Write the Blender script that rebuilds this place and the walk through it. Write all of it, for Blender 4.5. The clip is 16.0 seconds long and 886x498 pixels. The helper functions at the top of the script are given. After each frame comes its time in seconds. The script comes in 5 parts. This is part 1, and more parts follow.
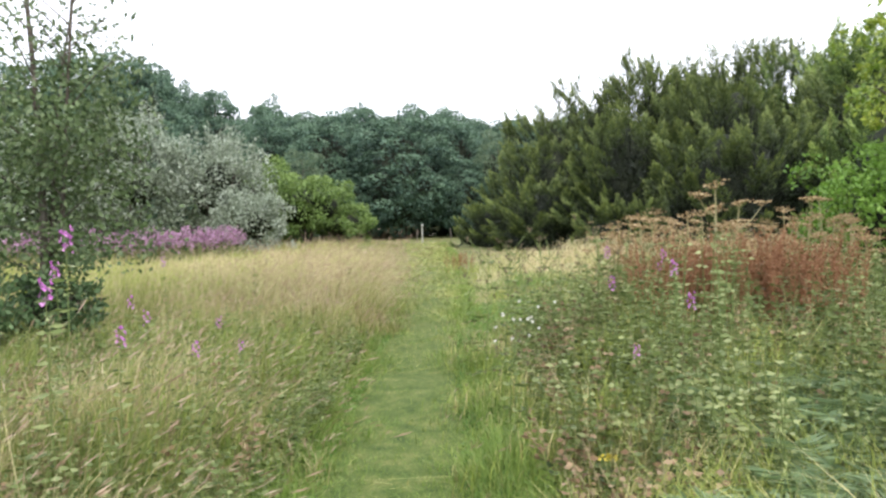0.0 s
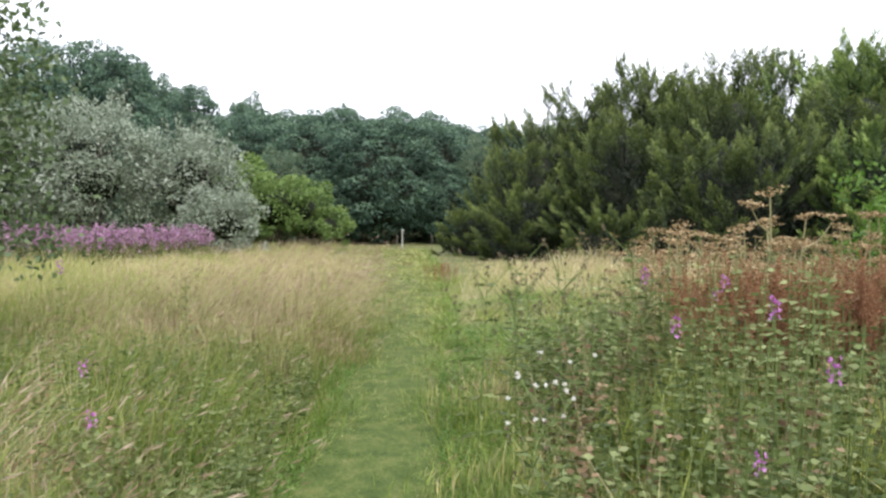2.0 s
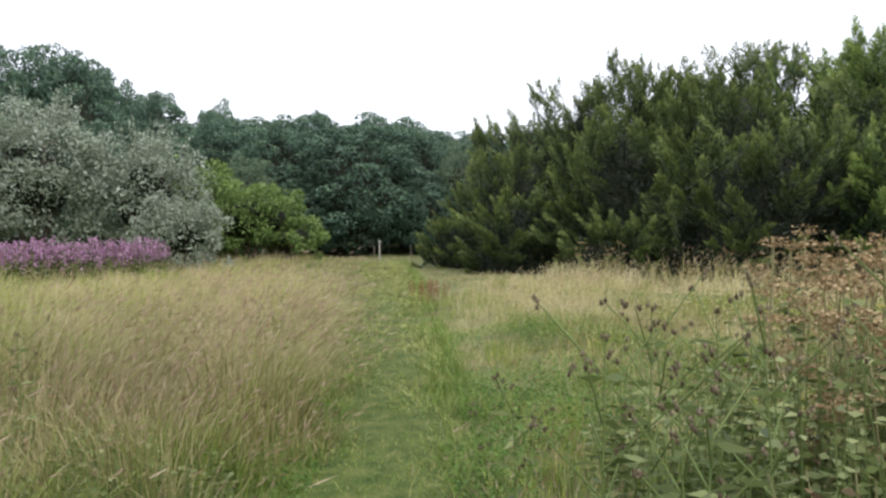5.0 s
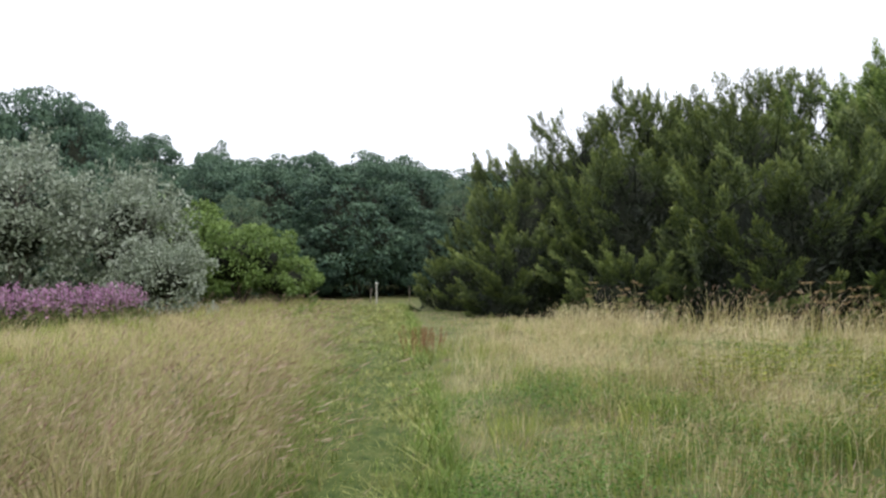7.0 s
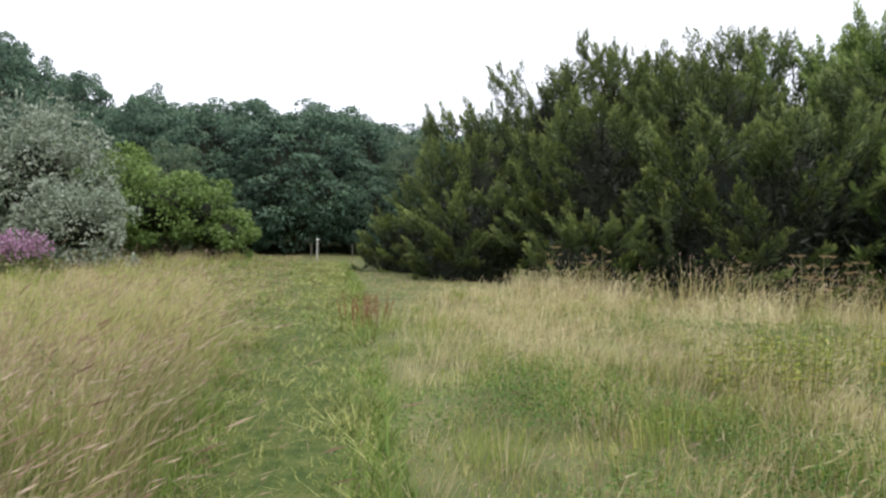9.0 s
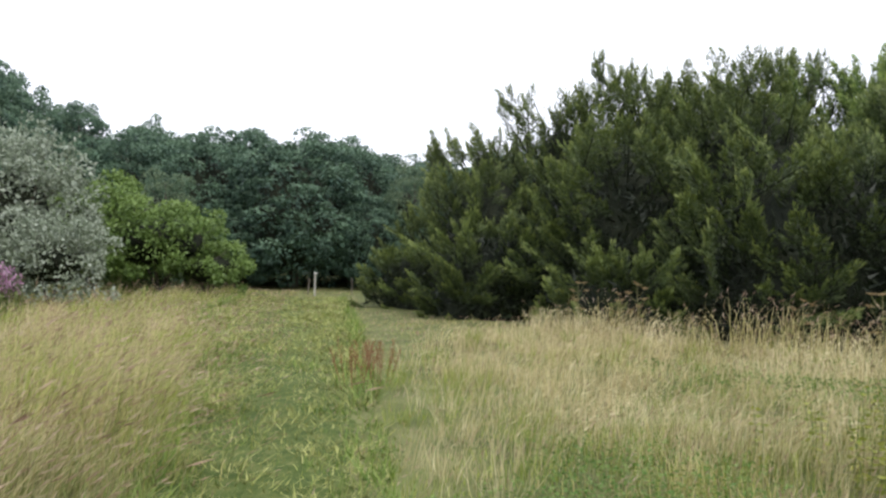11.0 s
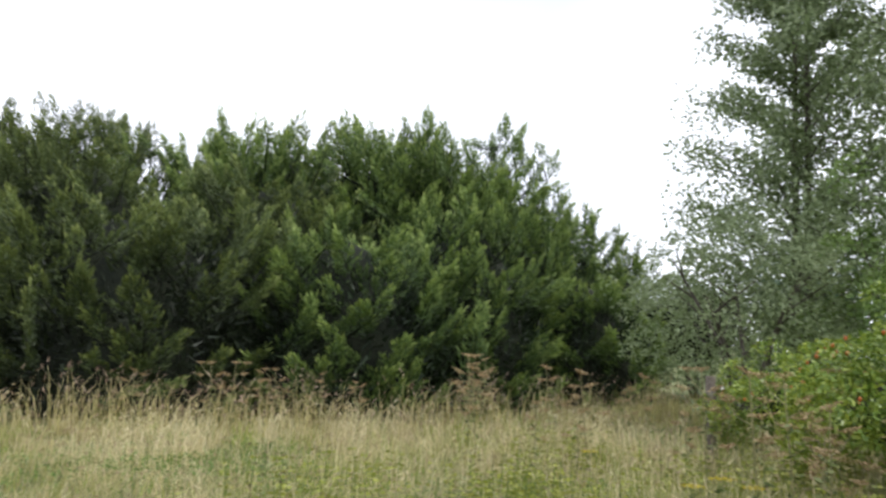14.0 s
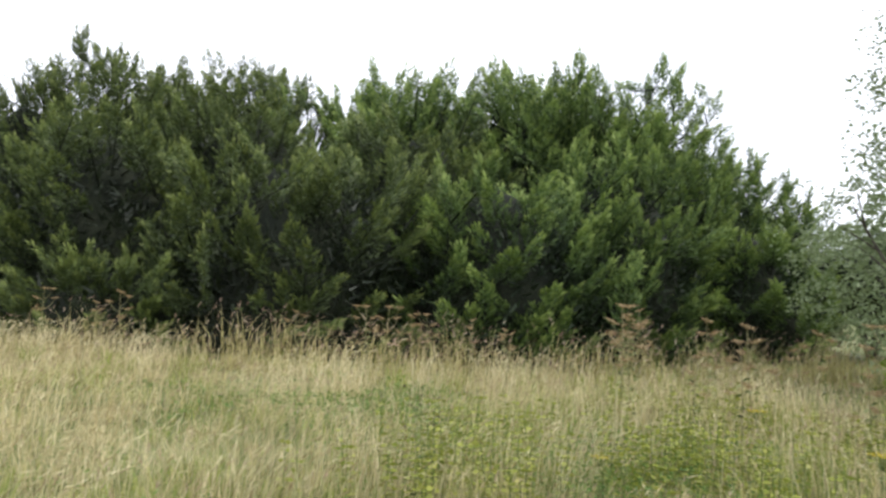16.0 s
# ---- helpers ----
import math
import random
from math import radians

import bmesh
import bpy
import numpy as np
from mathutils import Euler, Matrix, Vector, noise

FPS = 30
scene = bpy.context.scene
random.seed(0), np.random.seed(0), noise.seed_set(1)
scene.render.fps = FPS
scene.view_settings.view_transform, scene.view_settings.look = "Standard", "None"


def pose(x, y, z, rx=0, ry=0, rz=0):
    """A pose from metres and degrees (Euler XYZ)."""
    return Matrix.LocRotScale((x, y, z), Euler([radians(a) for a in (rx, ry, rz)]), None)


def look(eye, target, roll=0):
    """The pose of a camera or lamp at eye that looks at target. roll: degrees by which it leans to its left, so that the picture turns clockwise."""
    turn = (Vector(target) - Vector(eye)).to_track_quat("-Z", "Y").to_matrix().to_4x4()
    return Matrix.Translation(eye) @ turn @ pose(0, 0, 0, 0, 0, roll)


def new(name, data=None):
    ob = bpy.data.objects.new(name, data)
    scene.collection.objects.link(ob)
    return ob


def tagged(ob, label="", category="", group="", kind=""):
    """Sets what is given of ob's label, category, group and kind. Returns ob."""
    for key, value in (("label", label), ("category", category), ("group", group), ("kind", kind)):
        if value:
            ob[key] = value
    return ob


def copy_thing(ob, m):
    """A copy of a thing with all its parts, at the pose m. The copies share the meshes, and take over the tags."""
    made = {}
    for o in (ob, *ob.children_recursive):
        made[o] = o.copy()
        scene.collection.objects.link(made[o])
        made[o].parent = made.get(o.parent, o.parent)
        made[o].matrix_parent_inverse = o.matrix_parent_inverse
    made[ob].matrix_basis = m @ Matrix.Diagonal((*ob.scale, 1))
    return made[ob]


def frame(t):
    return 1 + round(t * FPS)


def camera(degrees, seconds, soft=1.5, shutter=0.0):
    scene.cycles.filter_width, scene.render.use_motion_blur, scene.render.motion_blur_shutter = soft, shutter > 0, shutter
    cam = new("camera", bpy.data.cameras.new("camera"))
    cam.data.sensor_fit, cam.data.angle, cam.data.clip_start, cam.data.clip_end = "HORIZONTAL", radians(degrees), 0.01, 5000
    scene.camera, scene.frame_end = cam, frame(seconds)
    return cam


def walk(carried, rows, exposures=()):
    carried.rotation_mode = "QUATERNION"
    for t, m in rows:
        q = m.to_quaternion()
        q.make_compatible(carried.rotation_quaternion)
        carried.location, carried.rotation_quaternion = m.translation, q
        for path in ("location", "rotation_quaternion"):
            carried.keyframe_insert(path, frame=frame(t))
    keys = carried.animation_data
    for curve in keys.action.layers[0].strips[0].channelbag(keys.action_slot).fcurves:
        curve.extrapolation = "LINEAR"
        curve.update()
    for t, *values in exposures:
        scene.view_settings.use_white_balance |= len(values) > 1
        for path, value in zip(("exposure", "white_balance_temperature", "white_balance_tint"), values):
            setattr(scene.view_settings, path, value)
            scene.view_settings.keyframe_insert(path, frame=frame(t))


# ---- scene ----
cam = camera(61.6, 16.0, soft=2.5, shutter=0.15)
EXPOSURES = [(0.0, 1.0), (0.5, 0.86), (1.0, 0.74), (2.0, 0.80), (3.0, 0.72), (4.5, 0.46), (7.0, 0.27), (9.0, 0.34), (11.5, 0.38), (12.5, 0.22), (13.5, 0.30), (14.5, 0.56), (15.0, 0.6), (16.0, 0.56)]


def eye_pose(x, y, z, yaw, pitch, roll):
    """A pose by heading, tilt up and lean, in degrees."""
    return pose(x, y, z, 90 + pitch, 0, yaw) @ pose(0, 0, 0, 0, 0, roll)


PATH = [
    (0.0, eye_pose(0.002, 0.000, 1.603, -0.27, -2.28, -1.69)),
    (0.5, eye_pose(0.014, 0.458, 1.612, -0.66, -2.38, -0.67)),
    (1.0, eye_pose(0.013, 0.933, 1.592, -0.71, -3.73, 0.68)),
    (1.5, eye_pose(0.027, 1.416, 1.601, -0.56, -2.64, 0.59)),
    (2.0, eye_pose(-0.009, 1.881, 1.595, -1.80, -1.81, 0.21)),
    (2.5, eye_pose(-0.067, 2.338, 1.607, -3.64, -2.30, -1.26)),
    (3.0, eye_pose(-0.090, 2.821, 1.612, -2.90, -1.25, -0.83)),
    (3.5, eye_pose(-0.146, 3.305, 1.593, -3.42, -0.42, -0.48)),
    (4.0, eye_pose(-0.171, 3.812, 1.589, -3.96, -0.27, -1.14)),
    (4.5, eye_pose(-0.185, 4.349, 1.613, -3.67, -1.44, -0.41)),
    (7.0, eye_pose(0.104, 6.924, 1.610, -3.55, 2.07, -1.12)),
    (7.5, eye_pose(0.080, 7.453, 1.588, -5.16, 0.79, -0.13)),
    (8.0, eye_pose(0.082, 8.021, 1.585, -5.44, 0.28, -0.33)),
    (8.5, eye_pose(0.139, 8.608, 1.599, -4.22, -1.51, 1.06)),
    (9.0, eye_pose(0.166, 9.168, 1.612, -7.82, -1.08, 0.85)),
    (11.5, eye_pose(0.228, 11.911, 1.588, -7.85, 2.70, 1.03)),
    (12.0, eye_pose(0.234, 12.339, 1.600, -15.40, 4.51, 0.33)),
    (12.5, eye_pose(0.259, 12.611, 1.612, -24.47, 7.66, 0.54)),
    (13.0, eye_pose(0.286, 12.682, 1.613, -37.78, 8.98, -0.11)),
    (13.5, eye_pose(0.298, 12.624, 1.611, -48.17, 8.75, 0.86)),
    (14.0, eye_pose(0.315, 12.532, 1.612, -57.98, 7.67, 1.28)),
    (14.5, eye_pose(0.352, 12.476, 1.591, -66.39, 5.08, 2.36)),
    (15.0, eye_pose(0.388, 12.504, 1.584, -65.03, 3.93, 2.59)),
    (15.5, eye_pose(0.413, 12.591, 1.590, -56.61, 3.82, 2.09)),
    (16.0, eye_pose(0.430, 12.691, 1.595, -46.80, 3.38, 2.65)),
]
walk(cam, PATH, EXPOSURES)

# ---- sky, sun, exposure ----
SUN_EL, SUN_AZ = radians(46), radians(148)
world = bpy.data.worlds.new("overcast_sky")
scene.world = world
world.use_nodes = True
wn, wl = world.node_tree.nodes, world.node_tree.links
wn.clear()
w_out = wn.new("ShaderNodeOutputWorld")
w_bg = wn.new("ShaderNodeBackground")
w_sky = wn.new("ShaderNodeTexSky")
w_sky.sky_type, w_sky.sun_disc = "NISHITA", False
w_sky.sun_elevation, w_sky.sun_rotation = SUN_EL, SUN_AZ
w_mix = wn.new("ShaderNodeMixRGB")
w_noise = wn.new("ShaderNodeTexNoise")
w_noise.inputs["Scale"].default_value, w_noise.inputs["Detail"].default_value = 1.6, 3
w_ramp = wn.new("ShaderNodeValToRGB")
w_ramp.color_ramp.elements[0].position, w_ramp.color_ramp.elements[1].position = 0.34, 0.56
w_ramp.color_ramp.elements[0].color = (7.4, 7.8, 8.9, 1)
w_ramp.color_ramp.elements[1].color = (11.3, 11.6, 12.8, 1)
w_co = wn.new("ShaderNodeTexCoord")
w_mix.inputs["Fac"].default_value = 0.93
wl.new(w_co.outputs["Generated"], w_noise.inputs["Vector"])
wl.new(w_noise.outputs["Fac"], w_ramp.inputs["Fac"])
wl.new(w_sky.outputs["Color"], w_mix.inputs["Color1"])
wl.new(w_ramp.outputs["Color"], w_mix.inputs["Color2"])
wl.new(w_mix.outputs["Color"], w_bg.inputs["Color"])
w_bg.inputs["Strength"].default_value = 0.1
wl.new(w_bg.outputs["Background"], w_out.inputs["Surface"])

sun = new("sun", bpy.data.lights.new("sun", "SUN"))
sun.data.energy, sun.data.angle, sun.data.color = 1.5, radians(14), (1.0, 0.96, 0.90)
sun_way = Vector((math.sin(SUN_AZ) * math.cos(SUN_EL), math.cos(SUN_AZ) * math.cos(SUN_EL), math.sin(SUN_EL)))
sun.matrix_world = look(sun_way * 80, (0, 0, 0))

# ---- materials ----
def leaf_material(name, low, mid, high, fresh_lit=None, rough=0.6, shine=0.3, glow=0.25, patch=0.5, scale=0.6):
    """Foliage: each leaf's own tone, fresh growth towards the tips, painted light on crown tops, patches over the
    plant, light through the blade.
    """
    m = bpy.data.materials.new(name)
    m.use_nodes = True
    n, l = m.node_tree.nodes, m.node_tree.links
    n.clear()
    out = n.new("ShaderNodeOutputMaterial")
    pb = n.new("ShaderNodeBsdfPrincipled")
    tone = n.new("ShaderNodeAttribute")
    tone.attribute_name = "tone"
    ramp = n.new("ShaderNodeValToRGB")
    e = ramp.color_ramp.elements
    e[0].color, e[1].color = (*low, 1), (*high, 1)
    e.new(0.5).color = (*mid, 1)
    co = n.new("ShaderNodeTexCoord")
    nz = n.new("ShaderNodeTexNoise")
    nz.inputs["Scale"].default_value, nz.inputs["Detail"].default_value = scale, 3
    l.new(co.outputs["Object"], nz.inputs["Vector"])
    ma = n.new("ShaderNodeMath")
    ma.operation = "MULTIPLY_ADD"
    l.new(nz.outputs["Fac"], ma.inputs[0])
    ma.inputs[1].default_value = patch * 2
    sh = n.new("ShaderNodeMath")
    sh.operation = "SUBTRACT"
    l.new(tone.outputs["Fac"], sh.inputs[0])
    sh.inputs[1].default_value = patch
    l.new(sh.outputs[0], ma.inputs[2])
    l.new(ma.outputs[0], ramp.inputs["Fac"])
    colour = ramp.outputs["Color"]
    if fresh_lit:
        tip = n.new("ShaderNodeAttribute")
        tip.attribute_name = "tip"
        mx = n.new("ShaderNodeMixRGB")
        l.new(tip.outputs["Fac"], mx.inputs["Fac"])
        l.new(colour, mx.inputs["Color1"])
        mx.inputs["Color2"].default_value = (*fresh_lit, 1)
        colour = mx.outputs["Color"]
    l.new(colour, pb.inputs["Base Color"])
    pb.inputs["Roughness"].default_value = rough
    pb.inputs["Specular IOR Level"].default_value = shine
    if glow > 0:
        tr = n.new("ShaderNodeBsdfTranslucent")
        l.new(colour, tr.inputs["Color"])
        mix = n.new("ShaderNodeMixShader")
        mix.inputs["Fac"].default_value = glow
        l.new(pb.outputs[0], mix.inputs[1])
        l.new(tr.outputs[0], mix.inputs[2])
        l.new(mix.outputs[0], out.inputs["Surface"])
    else:
        l.new(pb.outputs[0], out.inputs["Surface"])
    return m


def rough_material(name, a, b, c, scale=6.0, fine=60.0, bump=0.4, rough=0.9):
    """Bark, earth, wood: two scales of noise and a bump."""
    m = bpy.data.materials.new(name)
    m.use_nodes = True
    n, l = m.node_tree.nodes, m.node_tree.links
    pb = n["Principled BSDF"]
    co = n.new("ShaderNodeTexCoord")
    n1, n2 = n.new("ShaderNodeTexNoise"), n.new("ShaderNodeTexNoise")
    n1.inputs["Scale"].default_value, n2.inputs["Scale"].default_value = scale, fine
    n1.inputs["Detail"].default_value = n2.inputs["Detail"].default_value = 4
    add = n.new("ShaderNodeMath")
    add.operation = "MULTIPLY_ADD"
    add.inputs[1].default_value = 0.45
    half = n.new("ShaderNodeMath")
    half.operation = "MULTIPLY"
    half.inputs[1].default_value = 0.6
    ramp = n.new("ShaderNodeValToRGB")
    e = ramp.color_ramp.elements
    e[0].position, e[1].position = 0.36, 0.68
    e[0].color, e[1].color = (*a, 1), (*c, 1)
    e.new(0.52).color = (*b, 1)
    bp = n.new("ShaderNodeBump")
    bp.inputs["Strength"].default_value, bp.inputs["Distance"].default_value = bump, 0.02
    for q in (n1, n2):
        l.new(co.outputs["Object"], q.inputs["Vector"])
    l.new(n1.outputs["Fac"], half.inputs[0])
    l.new(n2.outputs["Fac"], add.inputs[0])
    l.new(half.outputs[0], add.inputs[2])
    l.new(add.outputs[0], ramp.inputs["Fac"])
    l.new(ramp.outputs["Color"], pb.inputs["Base Color"])
    l.new(n2.outputs["Fac"], bp.inputs["Height"])
    l.new(bp.outputs[0], pb.inputs["Normal"])
    pb.inputs["Roughness"].default_value = rough
    pb.inputs["Specular IOR Level"].default_value = 0.2
    return m


M_GROUND = rough_material("meadow_thatch", (0.07, 0.095, 0.03), (0.15, 0.165, 0.06), (0.27, 0.26, 0.12), 0.9, 40, 0.8)
M_WITHER = leaf_material("withered_leaves", (0.13, 0.08, 0.045), (0.25, 0.165, 0.095), (0.40, 0.30, 0.19), None, 0.7, 0.2, 0.15, 0.3, 2.0)
M_YWEED = leaf_material("yellowing_leaves", (0.16, 0.20, 0.03), (0.32, 0.36, 0.06), (0.5, 0.5, 0.12), None, 0.5, 0.3, 0.3, 0.3, 2.0)
M_LUSH = leaf_material("lush_low_leaves", (0.05, 0.12, 0.018), (0.115, 0.245, 0.04), (0.30, 0.42, 0.13), None, 0.5, 0.4, 0.3, 0.3, 2.0)
M_PATH = rough_material("trodden_turf", (0.04, 0.07, 0.015), (0.085, 0.12, 0.028), (0.16, 0.17, 0.055), 5.5, 40, 0.8)
M_BARK = rough_material("grey_brown_bark", (0.05, 0.04, 0.03), (0.10, 0.085, 0.07), (0.19, 0.17, 0.14), 5, 40, 0.7)
M_BIRCH = rough_material("birch_bark", (0.10, 0.09, 0.08), (0.28, 0.26, 0.24), (0.5, 0.48, 0.45), 4, 30, 0.4)
# near-black on purpose: shade inside the crowns is put into this colour
M_TWIGSHADE = rough_material("inner_twig_shade", (0.010, 0.013, 0.009), (0.018, 0.022, 0.013), (0.030, 0.035, 0.020), 3, 18, 0.9)
M_POST = rough_material("weathered_wood", (0.10, 0.08, 0.065), (0.20, 0.17, 0.14), (0.34, 0.30, 0.25), 8, 70, 0.5)
M_GREYPOST = rough_material("silvered_wood", (0.30, 0.29, 0.26), (0.44, 0.43, 0.39), (0.56, 0.55, 0.5), 9, 60, 0.3, 0.8)
M_WHITE = rough_material("white_paint_worn", (0.5, 0.5, 0.47), (0.72, 0.72, 0.69), (0.82, 0.82, 0.8), 9, 60, 0.2, 0.6)
# darkest ramp end of both yews serves as painted shade between boughs
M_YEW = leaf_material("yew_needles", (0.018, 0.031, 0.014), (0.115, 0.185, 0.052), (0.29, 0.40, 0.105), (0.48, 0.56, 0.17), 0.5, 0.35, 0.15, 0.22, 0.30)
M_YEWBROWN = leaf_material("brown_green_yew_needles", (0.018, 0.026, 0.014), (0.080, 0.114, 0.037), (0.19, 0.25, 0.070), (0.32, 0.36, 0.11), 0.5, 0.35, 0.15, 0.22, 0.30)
# bluish lean of these leaves stands in for haze over the distance
M_OAK = leaf_material("hazed_wood_leaves", (0.016, 0.034, 0.028), (0.062, 0.118, 0.080), (0.140, 0.225, 0.140), (0.18, 0.27, 0.165), 0.55, 0.35, 0.15, 0.3, 0.15)
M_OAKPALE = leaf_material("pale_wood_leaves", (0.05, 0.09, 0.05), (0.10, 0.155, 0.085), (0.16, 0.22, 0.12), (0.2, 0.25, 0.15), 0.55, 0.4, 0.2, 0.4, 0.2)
M_WILLOW = leaf_material("silver_willow_leaves", (0.055, 0.085, 0.045), (0.165, 0.205, 0.13), (0.50, 0.55, 0.46), (0.34, 0.40, 0.29), 0.45, 0.5, 0.2, 0.35, 0.5)
M_GREENBUSH = leaf_material("sallow_leaves", (0.05, 0.09, 0.024), (0.12, 0.195, 0.048), (0.21, 0.31, 0.085), (0.26, 0.36, 0.10), 0.5, 0.4, 0.25, 0.45, 0.4)
M_BIRCHLEAF = leaf_material("birch_leaves", (0.12, 0.17, 0.06), (0.26, 0.33, 0.15), (0.44, 0.51, 0.30), (0.2, 0.26, 0.13), 0.45, 0.5, 0.42, 0.4, 0.5)
M_BRIGHT = leaf_material("bright_shrub_leaves", (0.06, 0.13, 0.02), (0.14, 0.27, 0.035), (0.26, 0.42, 0.08), None, 0.45, 0.5, 0.35, 0.4, 1.0)
M_ROSE = leaf_material("rose_leaves", (0.04, 0.085, 0.014), (0.17, 0.27, 0.038), (0.44, 0.50, 0.08), None, 0.4, 0.5, 0.25, 0.4, 1.2)
M_HERB = leaf_material("herb_leaves", (0.045, 0.07, 0.018), (0.145, 0.195, 0.055), (0.37, 0.41, 0.18), None, 0.5, 0.4, 0.3, 0.4, 1.0)
M_FERN = leaf_material("bracken_fronds", (0.06, 0.11, 0.035), (0.14, 0.21, 0.085), (0.27, 0.35, 0.18), None, 0.5, 0.4, 0.3, 0.35, 1.0)
M_GRASS = leaf_material("green_grass", (0.055, 0.105, 0.013), (0.18, 0.26, 0.035), (0.44, 0.50, 0.11), (0.40, 0.44, 0.12), 0.5, 0.35, 0.3, 0.4, 0.5)
M_TURF = leaf_material("short_turf", (0.045, 0.10, 0.013), (0.10, 0.20, 0.027), (0.26, 0.36, 0.07), (0.26, 0.35, 0.08), 0.5, 0.35, 0.3, 0.45, 0.9)
M_STRAW = leaf_material("straw_grass", (0.10, 0.085, 0.03), (0.30, 0.262, 0.085), (0.62, 0.55, 0.22), (0.82, 0.72, 0.40), 0.6, 0.3, 0.25, 0.3, 0.4)
M_PLUME = leaf_material("pale_plumes", (0.28, 0.22, 0.10), (0.55, 0.465, 0.25), (0.78, 0.70, 0.44), None, 0.7, 0.2, 0.25, 0.3, 0.5)
M_SEED = leaf_material("pinkish_seed_heads", (0.22, 0.135, 0.09), (0.39, 0.27, 0.19), (0.62, 0.48, 0.37), None, 0.7, 0.2, 0.25, 0.3, 0.5)
M_DOCK = leaf_material("rust_red_dock", (0.18, 0.085, 0.045), (0.31, 0.155, 0.08), (0.44, 0.26, 0.15), None, 0.7, 0.2, 0.25, 0.35, 1.5)
M_UMBEL = leaf_material("dry_umbels", (0.17, 0.11, 0.055), (0.38, 0.27, 0.14), (0.60, 0.47, 0.28), None, 0.7, 0.2, 0.1, 0.3, 3.0)
M_STEM = leaf_material("dry_stems", (0.16, 0.14, 0.06), (0.28, 0.26, 0.13), (0.48, 0.42, 0.27), None, 0.6, 0.2, 0.0, 0.3, 3.0)
M_GSTEM = leaf_material("green_stems", (0.08, 0.12, 0.03), (0.14, 0.19, 0.06), (0.24, 0.22, 0.1), None, 0.6, 0.2, 0.0, 0.3, 3.0)
M_PINK = leaf_material("willowherb_petals", (0.36, 0.09, 0.34), (0.52, 0.17, 0.50), (0.68, 0.34, 0.66), None, 0.5, 0.2, 0.3, 0.3, 2.0)
M_PINKFAR = leaf_material("willowherb_spikes", (0.33, 0.16, 0.28), (0.48, 0.26, 0.42), (0.62, 0.40, 0.56), None, 0.6, 0.2, 0.25, 0.3, 0.8)
M_DARKBERRY = leaf_material("brown_seed_clusters", (0.07, 0.05, 0.03), (0.13, 0.10, 0.06), (0.22, 0.18, 0.12), None, 0.7, 0.2, 0.0, 0.3, 3.0)
M_FLUFF = leaf_material("thistle_down", (0.6, 0.57, 0.5), (0.76, 0.74, 0.68), (0.86, 0.85, 0.82), None, 0.8, 0.1, 0.3, 0.2, 5.0)
M_YELLOW = leaf_material("yellow_petals", (0.5, 0.36, 0.02), (0.68, 0.52, 0.04), (0.8, 0.66, 0.1), None, 0.5, 0.2, 0.2, 0.2, 5.0)
M_CLIP = leaf_material("worn_olive_blades", (0.15, 0.16, 0.04), (0.37, 0.40, 0.12), (0.62, 0.61, 0.25), None, 0.6, 0.3, 0.25, 0.4, 0.9)
M_HIPS = leaf_material("orange_rose_hips", (0.42, 0.07, 0.02), (0.6, 0.13, 0.03), (0.7, 0.22, 0.05), None, 0.3, 0.5, 0.0, 0.3, 4.0)
M_DARKLEAF = leaf_material("dark_bush_leaves", (0.025, 0.05, 0.02), (0.06, 0.11, 0.04), (0.15, 0.22, 0.10), None, 0.5, 0.4, 0.2, 0.3, 1.5)
M_YOUNG = leaf_material("young_tree_leaves", (0.05, 0.085, 0.03), (0.12, 0.175, 0.07), (0.25, 0.31, 0.16), None, 0.5, 0.4, 0.3, 0.3, 1.5)

# ---- mesh builders ----
rng = np.random.default_rng(7)


class Geo:
    """Collects vertices, faces of one size and two values a vertex: tone and tip."""

    def __init__(self):
        self.v, self.f, self.tone, self.tip, self.n = [], [], [], [], 0

    def add(self, v, f, tone, tip=None):
        v = np.asarray(v, dtype=np.float32).reshape(-1, 3)
        self.v.append(v)
        self.f.append(np.asarray(f, dtype=np.int32) + self.n)
        self.tone.append(np.broadcast_to(np.asarray(tone, dtype=np.float32), (len(v),)))
        self.tip.append(np.broadcast_to(np.asarray(0.0 if tip is None else tip, dtype=np.float32), (len(v),)))
        self.n += len(v)

    def mesh(self, name, material):
        me = bpy.data.meshes.new(name)
        if self.n:
            v = np.concatenate(self.v)
            me.vertices.add(len(v))
            me.vertices.foreach_set("co", v.ravel())
            loops = np.concatenate([f.ravel() for f in self.f])
            sizes = np.concatenate([np.full(len(f), f.shape[1]) for f in self.f])
            starts = np.concatenate([[0], np.cumsum(sizes)[:-1]]).astype(np.int32)
            me.loops.add(len(loops))
            me.loops.foreach_set("vertex_index", loops.astype(np.int32))
            me.polygons.add(len(sizes))
            me.polygons.foreach_set("loop_start", starts)
            me.update(calc_edges=True)
            for key, data in (("tone", self.tone), ("tip", self.tip)):
                at = me.attributes.new(key, "FLOAT", "POINT")
                at.data.foreach_set("value", np.concatenate(data))
        me.materials.append(material)
        return me


def unit(a):
    return a / np.maximum(np.linalg.norm(a, axis=-1, keepdims=True), 1e-9)


